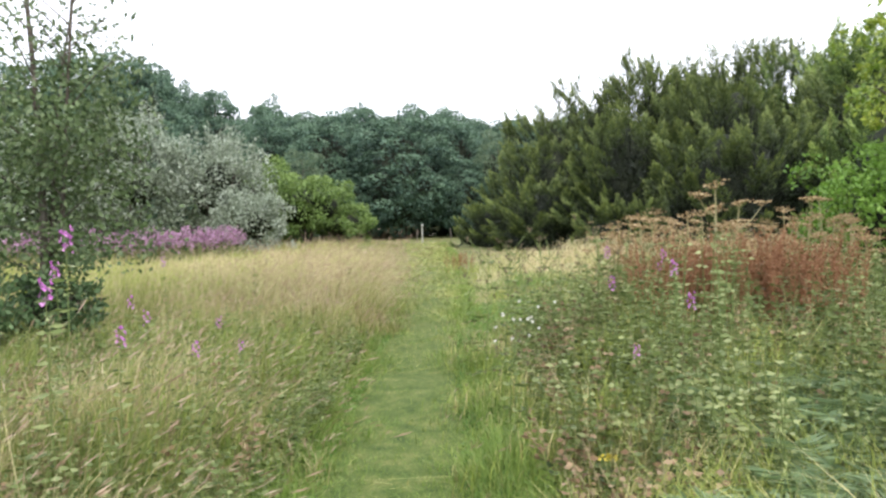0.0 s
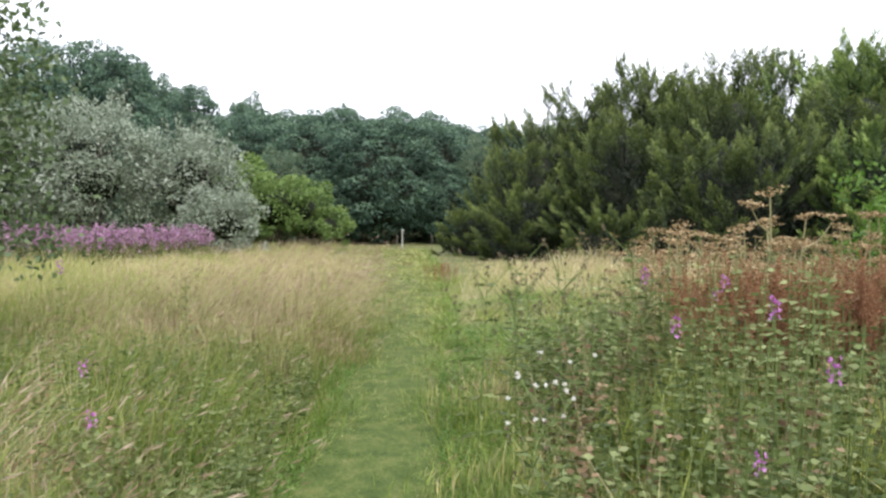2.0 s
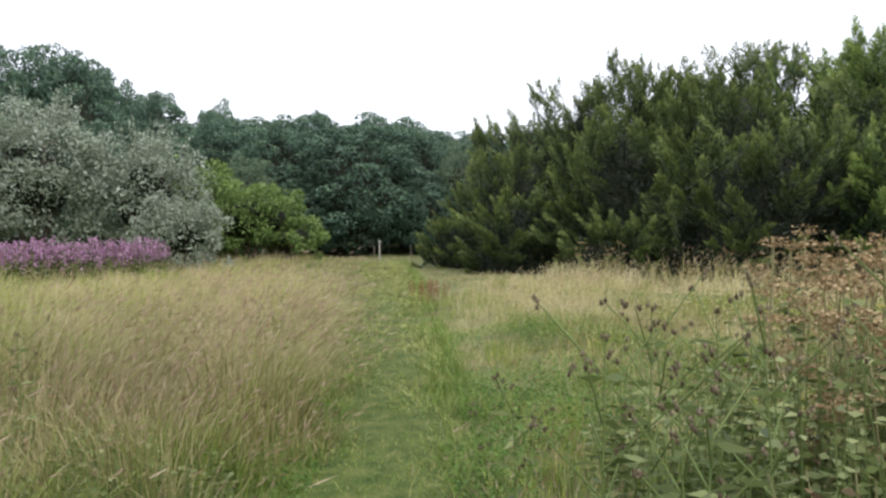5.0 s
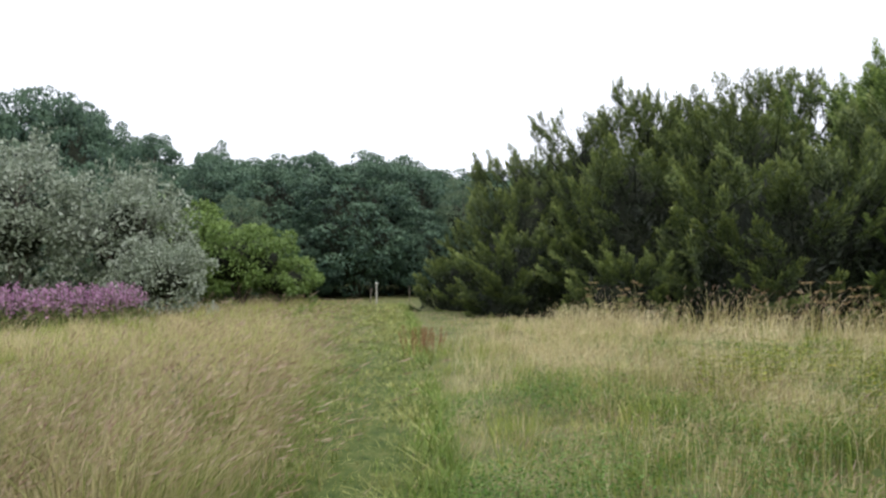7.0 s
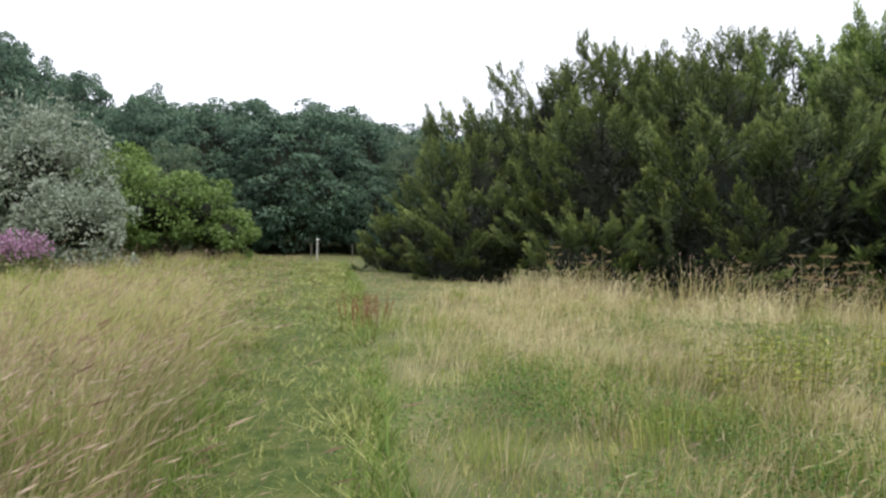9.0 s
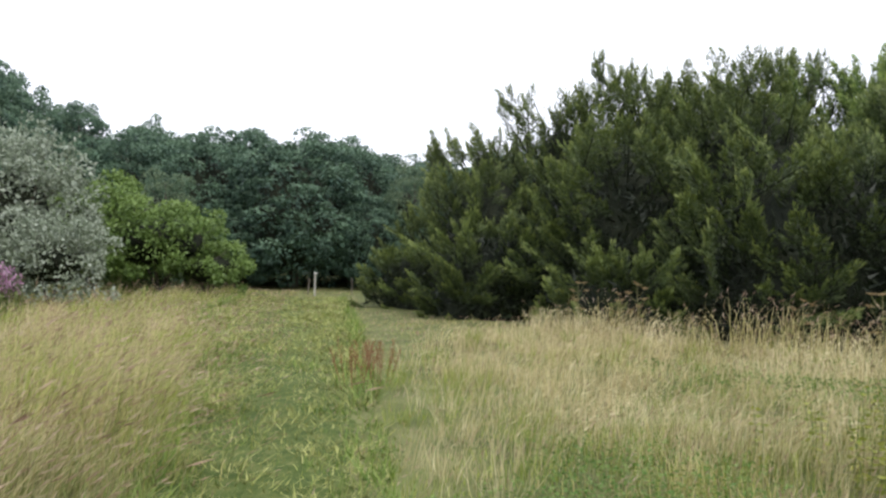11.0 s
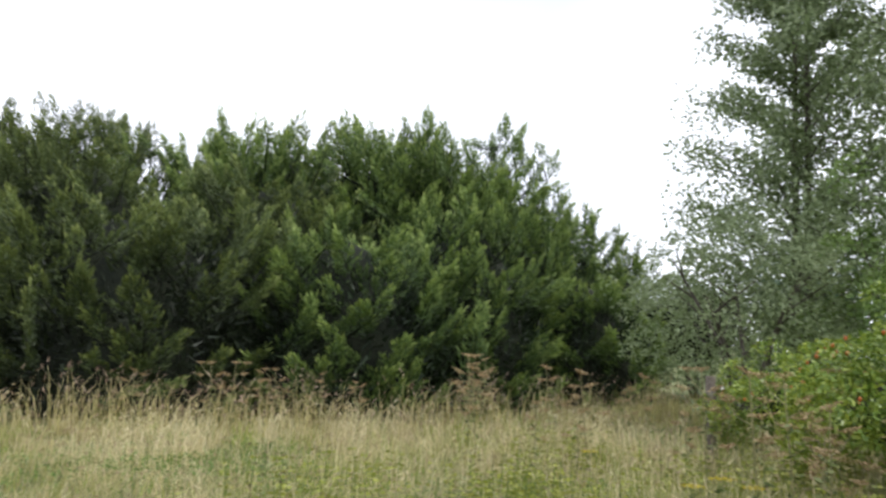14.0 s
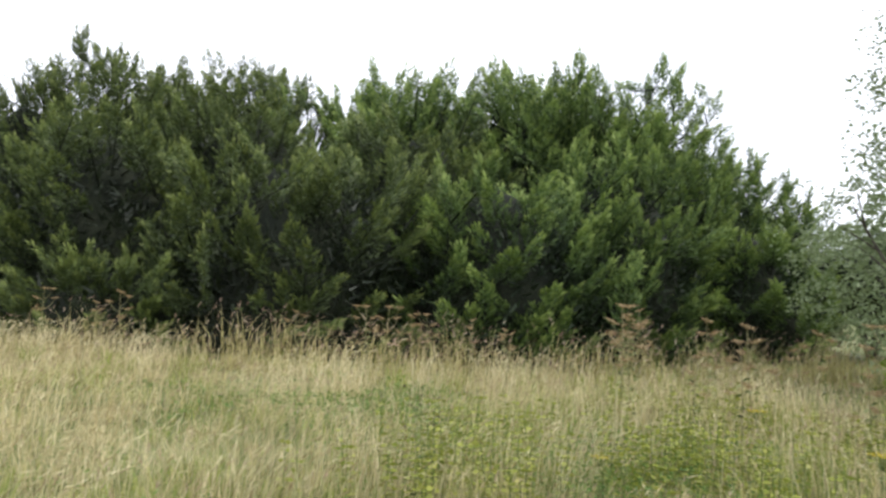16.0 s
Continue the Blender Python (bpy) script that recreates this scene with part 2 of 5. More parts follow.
def leaves(g, base, way, length, width, tone, tip=0.0, bend=0.0, tri=False):
    """Pointed leaves (rhombs, or single triangles) from base along way; they lie turned at random about their axis."""
    n = len(base)
    way = unit(way)
    side = unit(np.cross(way, rng.normal(size=(n, 3)) + 1e-3))
    nor = np.cross(way, side)
    length = np.broadcast_to(length, (n,))[:, None]
    width = np.broadcast_to(width, (n,))[:, None]
    tone = np.broadcast_to(tone, (n,))
    tip = np.broadcast_to(tip, (n,))
    if tri:
        v = np.stack([base - side * width / 2, base + side * width / 2, base + way * length], 1)
        g.add(v, np.arange(3 * n).reshape(n, 3), np.repeat(tone, 3), np.repeat(tip, 3))
    else:
        mid = base + way * length * 0.45 + nor * length * bend
        v = np.stack([base, mid - side * width / 2, base + way * length, mid + side * width / 2], 1)
        g.add(v, np.arange(4 * n).reshape(n, 4), np.repeat(tone, 4), np.repeat(tip, 4))


def tube(g, pts, radii, sides=6, tone=0.5):
    """A tapered round limb along points."""
    pts = np.asarray(pts, dtype=float)
    k = len(pts)
    radii = np.broadcast_to(radii, (k,))
    tan = unit(np.gradient(pts, axis=0))
    a = unit(np.cross(tan, np.array([0.31, 0.95, 0.07]) + 0 * tan))
    b = np.cross(tan, a)
    th = np.arange(sides) * 2 * np.pi / sides
    ring = pts[:, None] + radii[:, None, None] * (a[:, None] * np.cos(th)[None, :, None] + b[:, None] * np.sin(th)[None, :, None])
    f = []
    for i in range(k - 1):
        for j in range(sides):
            f.append((i * sides + j, i * sides + (j + 1) % sides, (i + 1) * sides + (j + 1) % sides, (i + 1) * sides + j))
    g.add(ring.reshape(-1, 3), f, tone)
    g.add(ring[-1], [list(range(sides))], tone)


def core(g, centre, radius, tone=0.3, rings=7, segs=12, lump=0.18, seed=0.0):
    """A closed lumpy body; inside a crown its dark colour stands in for shade among inner twigs."""
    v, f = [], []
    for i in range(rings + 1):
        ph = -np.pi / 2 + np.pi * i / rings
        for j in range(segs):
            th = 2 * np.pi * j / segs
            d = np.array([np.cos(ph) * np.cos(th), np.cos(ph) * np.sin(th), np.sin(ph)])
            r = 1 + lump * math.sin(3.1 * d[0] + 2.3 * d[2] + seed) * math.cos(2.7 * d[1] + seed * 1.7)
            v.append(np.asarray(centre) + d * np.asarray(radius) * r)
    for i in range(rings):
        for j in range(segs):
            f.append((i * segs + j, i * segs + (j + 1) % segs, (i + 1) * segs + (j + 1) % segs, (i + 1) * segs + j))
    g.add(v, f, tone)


def part(name, geo, material, parent, label=""):
    """One mesh object under a thing or under a part."""
    ob = new(name, geo.mesh(name, material))
    ob.parent = parent
    return tagged(ob, label)


def root(name, x, y, z, label, category, group=""):
    ob = new(name)
    ob.empty_display_size = 0.3
    ob.matrix_basis = pose(x, y, z)
    return tagged(ob, label, category, group)


# ---- the lie of the land ----
def path_x(y):
    return np.interp(y, [-10, 0, 8, 14, 20, 25, 29, 36, 55], [-0.32, -0.32, -0.30, -0.22, -0.42, -0.7, -1.1, -1.9, -2.3])


def path_w(y):
    return np.interp(y, [-10, 8, 14, 20, 25, 29, 36, 55], [1.12, 1.12, 1.1, 1.6, 2.2, 3.2, 4.6, 4.8])


def mown(x, y):
    """The shorter grass that opens from the path towards the yews, 0 to 1."""
    return np.clip((y - np.interp(x, [0.3, 1.3, 4.6, 6.2, 9], [20.5, 24.5, 28.4, 30.5, 40])) / 1.5, 0, 1) * (x > 0)


def front_y(x):
    """The front of the yews."""
    return np.interp(x, [0.9, 1.0, 2.3, 5, 7, 9.3, 12.5, 16, 20, 24, 40], [90, 40, 35.5, 31, 27, 23.7, 21.3, 19.8, 19, 18.5, 18])


def height(x, y):
    r = np.hypot(x, y)
    hill = 0.10 * np.clip(y - 66, 0, 130) + 0.05 * np.clip(-x - 26, 0, 60)
    off = np.clip((np.abs(x - path_x(y)) - path_w(y) / 2 - 0.2) / 1.5, 0, 1)
    small = 0.035 * (np.sin(x * 1.7 + 0.6 * y) + np.sin(y * 1.3 - 0.9 * x + 1.0)) * off + 0.035 * off
    return hill + np.where(r < 90, small, 0)


def lattice(x, y, k):
    """A repeatable random value at whole-number places."""
    h = np.sin(x * 127.1 + y * 311.7 + k * 74.7) * 43758.5453
    return h - np.floor(h)


def smooth(x, y, s, k):
    """Smooth noise, 0 to 1, with a grain of s metres."""
    x, y = np.asarray(x, float) / s, np.asarray(y, float) / s
    ca, sa = math.cos(0.6 + k * 1.37), math.sin(0.6 + k * 1.37)
    x, y = x * ca - y * sa + 17.3, x * sa + y * ca - 9.1
    ix, iy = np.floor(x), np.floor(y)
    fx, fy = x - ix, y - iy
    fx, fy = fx * fx * (3 - 2 * fx), fy * fy * (3 - 2 * fy)
    a = lattice(ix, iy, k) * (1 - fx) + lattice(ix + 1, iy, k) * fx
    b = lattice(ix, iy + 1, k) * (1 - fx) + lattice(ix + 1, iy + 1, k) * fx
    return a * (1 - fy) + b * fy


def patch(x, y, s, k):
    """Uneven patches, 0 to 1, about s metres across."""
    v = 0.55 * smooth(x, y, s, k) + 0.30 * smooth(x + 3.7, y - 1.9, s * 0.43, k + 11) + 0.15 * smooth(x, y, s * 0.17, k + 23)
    return np.clip((v - 0.5) * 1.7 + 0.5, 0, 1)


def build_ground():
    xs = np.concatenate([-np.geomspace(900, 32, 14), np.arange(-30, 40.1, 1.0), np.geomspace(42, 900, 14)])
    ys = np.concatenate([-np.geomspace(900, 12, 12), np.arange(-10, 60.1, 1.0), np.geomspace(62, 900, 18)])
    gx, gy = np.meshgrid(xs, ys)
    v = np.stack([gx, gy, height(gx, gy)], -1).reshape(-1, 3)
    nx, ny = len(xs), len(ys)
    i, j = np.meshgrid(np.arange(nx - 1), np.arange(ny - 1))
    a = (j * nx + i).ravel()
    g = Geo()
    g.add(v, np.stack([a, a + 1, a + nx + 1, a + nx], 1), 0.5)
    me = g.mesh("ground", M_GROUND)
    for p in me.polygons:
        p.use_smooth = True
    tagged(new("ground", me), "rough meadow ground under thatch of dry and green grass", "ground", kind="structure")
    g = Geo()
    yy = np.arange(-10, 50, 0.5)
    v = []
    for y in yy:
        c, w = float(path_x(y)), float(path_w(y))
        for k, h in ((-0.5, 0.002), (-0.3, 0.012), (0, 0.008), (0.3, 0.012), (0.5, 0.002)):
            v.append((c + k * w + 0.05 * math.sin(y * 2.3 + k * 5), y, 0.006 + h))
    f = [(i * 5 + k, i * 5 + k + 1, i * 5 + k + 6, i * 5 + k + 5) for i in range(len(yy) - 1) for k in range(4)]
    g.add(v, f, 0.5)
    me = g.mesh("path", M_PATH)
    for p in me.polygons:
        p.use_smooth = True
    tagged(new("path", me), "narrow trodden path of short green turf through the meadow", "path", kind="structure")


build_ground()


# ---- grass ----
def scatter(x0, x1, y0, y1, rate):
    """Points in a field with rate(x, y, d) a square metre, d the distance from the walked line; only where the walk looks."""
    top = 2600.0
    out = []
    step = 2.0
    for cx in np.arange(x0, x1, step):
        for cy in np.arange(y0, y1, step):
            mx, my = cx + step / 2, cy + step / 2
            d = math.hypot(mx, my - min(max(my, 0.5), 12.6))
            seen = not (mx < -(0.62 * my + 2.5) or (mx > 0.72 * my + 3 and my < 9 - 0.2 * mx) or my < 0)
            n = min(top, float(rate(np.array([mx]), np.array([my]), np.array([max(d - 0.8, 0.4)]))[0]) + 1) * step * step
            if not seen:
                n = 0.10 * n if math.hypot(mx, my - 6) < 22 else 0
            x, y = cx + rng.random(int(n)) * step, cy + rng.random(int(n)) * step
            out.append(np.stack([x, y], 1))
    p = np.concatenate(out)
    keep = (p[:, 1] < front_y(p[:, 0]) + 0.7)
    return p[keep]


def line_distance(x, y):
    return np.hypot(x, y - np.clip(y, 0.5, 12.6))


def blades(g, x, y, h, w, lean, tone, two=True, droop=0.33):
    """Grass blades: bent in two pieces, tapering; lean is a shift of the tip in x."""
    n = len(x)
    z = height(x, y) - 0.01
    turn = 0.8 * (smooth(x, y, 0.5, 71) - 0.5)
    base = np.stack([x, y, z], 1)
    a = rng.random(n) * 2 * np.pi
    side = np.stack([np.cos(a), np.sin(a), 0 * a], 1) * (w / 2)[:, None]
    out = np.stack([-np.sin(a), np.cos(a), 0 * a], 1) * (h * droop * rng.normal(size=n))[:, None]
    out[:, 0] += lean * h
    out[:, 1] += turn * h
    up = np.array([0, 0, 1.0])
    mid = base + out * 0.35 + up * (h * 0.62)[:, None]
    top = base + out + up * (h * (0.97 - 0.25 * rng.random(n) * droop * 2))[:, None]
    if two:
        v = np.stack([base - side, base + side, mid + side * 0.8, mid - side * 0.8, top], 1)
        # tips dry paler than the stems; the darker foot also paints shade between blades
        g.add(v, (np.arange(n)[:, None] * 5 + np.array([[0, 1, 2, 3]])), np.repeat(tone, 5), np.tile([0, 0, 0.2, 0.2, 1.0], n))
        o = np.arange(n)[:, None] * 5 + np.array([[3, 2, 4]]) + (g.n - 5 * n)
        g.f.append(o.astype(np.int32))
    else:
        v = np.stack([base - side, base + side, top], 1)
        g.add(v, np.arange(3 * n).reshape(n, 3), np.repeat(tone, 3), np.tile([0, 0, 0.9], n))
    return top, mid


def heads(g, top, mid, length, width, tone):
    """Seed heads: slim nodding lozenges on the stems."""
    way = unit(top - mid + np.array([0.45, 0, -0.25]) * np.linalg.norm(top - mid, axis=1, keepdims=True))
    leaves(g, top - way * np.asarray(length)[:, None] * 0.4, way, length, width, tone)


def low_herbs():
    """Clover, yarrow and other small leaves close to the ground."""
    def rate(x, y, d):
        return np.array([2000.0]) / (1 + (d / 3.8) ** 1.7)

    p = scatter(-4, 8, 0, 22, rate)
    x, y = p[:, 0], p[:, 1]
    side = np.abs(x - path_x(y)) - path_w(y) / 2
    left = x < path_x(y)
    margin = (side > -0.12) & (side < np.where(left, 1.0, 0.45) * (0.4 + 1.1 * patch(x, y, 1.0, 81))) & (y < 10.5)
    field = (~left) & (y > 8.5) & (side > 0.1) & (patch(x, y, 1.5, 83) + 0.4 * (rng.random(len(x)) - 0.5) > 0.55)
    k = margin | field
    x, y, side = x[k], y[k], side[k]
    n = len(x)
    d = line_distance(x, y)
    z = height(x, y) + (0.05 + 0.24 * np.clip(side / 0.9, 0, 1)) * rng.random(n) ** 0.6
    g = Geo()
    way = rng.normal(size=(n, 3)) * np.array([1, 1, 0.35]) + np.array([0, 0, 0.25])
    leaves(g, np.stack([x, y, z], 1), way, np.maximum(0.034, d * 0.005) * (0.6 + 0.8 * rng.random(n)), np.maximum(0.013, d * 0.0018), np.clip(rng.random(n) * 0.8 + 0.5 * patch(x, y, 0.6, 85) - 0.15, 0, 1), 0, 0.15)
    tagged(new("low_herbs", g.mesh("low_herbs", M_LUSH)), "low lush green clover and yarrow leaves beside the path", "wild plants", kind="stuff")


def build_grass():
    def sward(x, y, d):
        return 780 / (1 + (d / 4.2) ** 1.75) * np.where((np.abs(x + 1) < 7) & (y > 28), 1.6, 1)

    p = scatter(-32, 30, -12, 60, sward)
    x, y = p[:, 0], p[:, 1]
    d = line_distance(x, y)
    off = (x - path_x(y)) / (path_w(y) / 2)
    side = np.abs(x - path_x(y)) - path_w(y) / 2
    cut = mown(x, y)
    wobble = 0.5 * patch(x, y, 0.9, 5.0) - 0.2
    on_path = (side + wobble * 1.15 + 0.07 * rng.normal(size=len(x)) * (1 + 2 * (x > path_x(y))) < 0) & (rng.random(len(x)) < np.interp(y, [11, 18, 26, 40], [1, 0.82, 0.55, 0.3]))
    left = x < path_x(y)
    herbs = (~left) & (y < 9.5) & (x > 0.3)
    # how dry the grass is, by the stretch of meadow
    dry_l = np.clip(0.08 + 0.9 * np.clip((y - 6.5 - 0.25 * patch(x, y, 5, 1) * 10) / 4, 0, 1) * (0.14 + 0.72 * patch(x, y, 2.6, 2)), 0, 0.8)
    dry_l = dry_l + 0.42 * np.clip((6.8 - y) / 1.5, 0, 1)
    dry_l = np.where((y > 24) & (x > path_x(y) - 3.2), 0.45, dry_l)
    dry_l = dry_l * np.clip(1 - (-x - 3.2) / 3.5, 0.35, 1) * np.where(y > 26, 1.8, 1)
    dry_l = dry_l * np.clip(0.35 + side * 1.2, 0.35, 1) * np.interp(y, [7, 14, 22], [0.8, 0.85, 0.72])
    dry_r = np.clip(0.12 + (0.40 + 0.45 * np.clip((np.hypot(x, y - 12.5) - 5) / 8, 0, 1)) * patch(x, y, 2.6, 3) + 0.28 * np.clip((np.hypot(x, y - 12.5) - 5) / 9, 0, 1), 0.04, 0.9)
    dry_r = dry_r * (1 - 0.55 * cut) * np.clip(0.35 + side / 3.2, 0.35, 1)
    near_yew = np.clip(1 - np.abs(front_y(x) - y - 1.6) / 1.8, 0, 1)
    dry_r = np.where(near_yew > 0.2, 0.75, dry_r)
    dry = np.where(left, dry_l, dry_r)
    dry = np.where(herbs, 0.22, dry)
    h_l = np.interp(y, [0, 6, 12, 20, 30, 50], [0.55, 0.58, 0.68, 0.60, 0.5, 0.4]) * np.clip(0.24 + side / np.interp(y, [0, 6, 10, 18, 28], [1.3, 1.0, 0.4, 0.7, 1.8]), 0.24, 1)
    h_r = np.interp(y, [0, 8, 10, 20, 40], [0.60, 0.58, 0.46, 0.40, 0.36]) * np.clip(0.26 + side / np.interp(y, [6, 9], [1.4, 3.2]), 0.26, 1)
    h = np.where(left, h_l, h_r) * (0.75 + 0.5 * patch(x, y, 2.2, 4))
    h = h * (0.6 + 0.5 * rng.random(len(x))) * (0.30 + 1.35 * smooth(x, y, 0.40, 31)) * np.where(on_path, 0.3, 1) * (1 - 0.68 * cut)
    h = h * np.where(left | (y < 9.5), 1, (0.30 + 0.85 * patch(x, y, 2.4, 77)) * (0.75 + 0.25 * np.clip(x / 8, 0, 1)))
    wd = np.maximum(0.0050, d * 0.00085) * (0.6 + 1.0 * rng.random(len(x)))
    tone = np.clip(1.35 * rng.random(len(x)) - 0.30 + 0.9 * (smooth(x, y, 0.45, 51) - 0.5) + 0.12, 0, 1)
    tone = np.where(left & (y < 17), tone * 0.42, tone)
    dead = rng.random(len(x)) < np.clip(dry + 1.0 * (patch(x, y, 0.9, 61) - 0.5), 0, 1)
    lean = 0.10 + 0.30 * patch(x, y, 3, 6) + 0.14 * rng.normal(size=len(x)) + 0.9 * (smooth(x, y, 0.45, 41) - 0.5)
    lean = np.where(left, lean, 0.06 + 0.1 * rng.normal(size=len(x)) + 0.7 * (smooth(x, y, 0.5, 43) - 0.5))
    close = d < 7
    for name, sel, mat, label in (("green_grass", ~on_path & ~dead, M_GRASS, "long green meadow grass bending in the breeze"), ("straw_grass", ~on_path & dead, M_STRAW, "dry straw-coloured meadow grass, leaning over")):
        g = Geo()
        for two in (True, False):
            s = sel & (close == two)
            blades(g, x[s], y[s], h[s] * (1.0 if name == "green_grass" else 1.12), wd[s], lean[s], tone[s], two, 0.42)
        tagged(new(name, g.mesh(name, mat)), label, "grass", kind="stuff")
    # seed heads
    s = (~on_path) & (rng.random(len(x)) < np.where(left, np.interp(y, [5, 7, 8, 10.5], [0.40, 0.14, 0.14, 0.75]) * np.clip(1 - (-x - 3.2) / 4, 0.35, 1), 0.16) * (0.5 + dry)) & ~(herbs & (y < 7))
    g, gs = Geo(), Geo()
    top, mid = blades(gs, x[s], y[s], h[s] * 1.28 + 0.05, wd[s] * 0.45, lean[s] * 1.25 + 0.22 * rng.normal(size=int(s.sum())), tone[s], False)
    heads(g, top, top - (top - np.stack([x[s], y[s], height(x[s], y[s])], 1)) * 0.4, 0.05 + 0.06 * rng.random(s.sum()), np.maximum(0.0065, d[s] * 0.0011), rng.random(s.sum()))
    tagged(new("grass_stalks", gs.mesh("grass_stalks", M_STRAW)), "thin dry stalks of the seeding meadow grass", "grass", kind="stuff")
    tagged(new("grass_seed_heads", g.mesh("grass_seed_heads", M_SEED)), "pinkish brown seed heads nodding over the meadow grass", "grass", kind="stuff")

    # pale flowering stalks standing out of the right-hand meadow, in loose tufts
    n = 24000
    x, y = rng.uniform(0.9, 12, n), rng.uniform(9.3, 30, n)
    keep = (patch(x, y, 1.4, 14) + 0.4 * rng.random(n) > 0.80) & (y < front_y(x) - 1) & (x > path_x(y) + path_w(y) / 2 + 0.3) & (mown(x, y) < 0.3) & (rng.random(n) < 0.15 + (x - path_x(y)) / 4)
    x, y = x[keep], y[keep]
    d = line_distance(x, y)
    n = len(x)
    g, gs = Geo(), Geo()
    top, mid = blades(gs, x, y, (0.36 + 0.30 * rng.random(n)) * np.clip(0.55 + x / 9, 0.5, 1.25), np.maximum(0.0045, d * 0.0008), 0.1 + 0.28 * rng.normal(size=n), 0.5 + 0.5 * rng.random(n), True)
    heads(g, top, mid, 0.07 + 0.08 * rng.random(n), np.maximum(0.008, d * 0.0011), rng.random(n))
    tagged(new("meadow_stalks", gs.mesh("meadow_stalks", M_PLUME)), "pale dry flowering stalks in loose tufts", "grass", kind="stuff")
    tagged(new("meadow_stalk_heads", g.mesh("meadow_stalk_heads", M_PLUME)), "pale feathery heads of the loose grass tufts", "grass", kind="stuff")

    # turf of the path: worn in the middle, lush along both margins
    p = scatter(-6, 4, 0, 50, lambda x, y, d: 5600 / (1 + (y / 4.5) ** 1.45))
    x, y = p[:, 0], p[:, 1]
    side = np.abs(x - path_x(y)) - path_w(y) / 2
    wide = np.interp(y, [0, 9, 16], [0.25, 0.22, 0.25]) * (0.5 + patch(x, y, 1.3, 12)) + np.interp(y, [6, 10], [0.25, 0.02]) * (x > path_x(y))
    mid = np.abs(x - path_x(y)) / (path_w(y) / 2)
    s = (side < wide) & (rng.random(len(x)) < 0.75 + 0.9 * np.clip(mid - 0.25, 0, 1) + 0.5 * (patch(x, y, 0.8, 3) > 0.6))
    x, y, side, mid = x[s], y[s], side[s], mid[s]
    n = len(x)
    margin = np.clip((side + 0.15) / 0.35, 0, 1) * np.interp(y, [12, 22], [1, 0.45]) * np.where((x > path_x(y)) & (y > 7), 0.5, 1)
    h = (0.055 + 0.05 * np.clip(mid, 0, 1) + np.interp(y, [6, 10], [0.20, 0.09]) * margin) * np.interp(y, [8, 14, 25], [1, 1.6, 2.2]) * (0.6 + 0.8 * rng.random(n)) * (0.35 + 1.0 * patch(x, y, 0.6, 2) + 0.7 * np.clip(patch(x, y, 0.8, 91) - 0.72, 0, 1) * 3)
    w = np.maximum(0.0065, y * 0.0009) * (0.8 + 0.6 * rng.random(n))
    lean = 0.05 + 0.25 * (smooth(x, y, 0.3, 9) - 0.5) + 0.15 * rng.normal(size=n)
    tone = np.clip(rng.random(n) * 0.8 + 0.75 * patch(x, y, 0.4, 8) - 0.38, 0, 1)
    pale = rng.random(n) < np.clip(0.85 - 0.6 * margin - 0.35 * np.clip(mid, 0, 1), 0, 1) * np.interp(y, [0, 6, 9, 12, 16, 40], [0.22, 0.40, 0.85, 1.3, 1.6, 1.9]) * (0.55 + 0.9 * patch(x, y, 0.35, 33))
    g = Geo()
    q = ~pale
    blades(g, x[q], y[q], h[q], w[q], lean[q], tone[q], False, 0.8)
    tagged(new("path_turf", g.mesh("path_turf", M_TURF)), "bright green turf, short on the path and lush along its margins", "grass", kind="stuff")
    g = Geo()
    blades(g, x[pale], y[pale], h[pale] * 0.75, w[pale], 0.2 * rng.normal(size=int(pale.sum())), tone[pale], False, 1.6)
    tagged(new("path_clippings", g.mesh("path_clippings", M_CLIP)), "flattened pale dry blades on the worn middle of the path", "grass", kind="stuff")

    # tall stalks before the yews
    n = 2600
    x = rng.uniform(5.2, 22, n)
    y = front_y(x) - 0.2 - 2.6 * rng.random(n) ** 1.3
    keep = patch(x, y, 1.1, 9) + 0.3 * rng.random(n) > 0.66
    x, y = x[keep], y[keep]
    n = len(x)
    h = (0.45 + 0.75 * rng.random(n)) * (0.6 + 0.6 * patch(x, y, 1.1, 19))
    g, gs = Geo(), Geo()
    top, mid = blades(gs, x, y, h, 0.012 + 0 * x, 0.10 + 0.20 * rng.normal(size=n), 0.4 + 0.6 * rng.random(n), True)
    heads(g, top, mid, 0.10 + 0.12 * rng.random(n), 0.014 + 0 * x, rng.random(n))
    tagged(new("tall_grass_stalks", gs.mesh("tall_grass_stalks", M_STRAW)), "tall pale dry grass stalks along the foot of the dark yews", "grass", kind="stuff")
    tagged(new("tall_grass_heads", g.mesh("tall_grass_heads", M_SEED)), "brownish plumes of the tall grass in front of the yews", "grass", kind="stuff")


build_grass()
low_herbs()


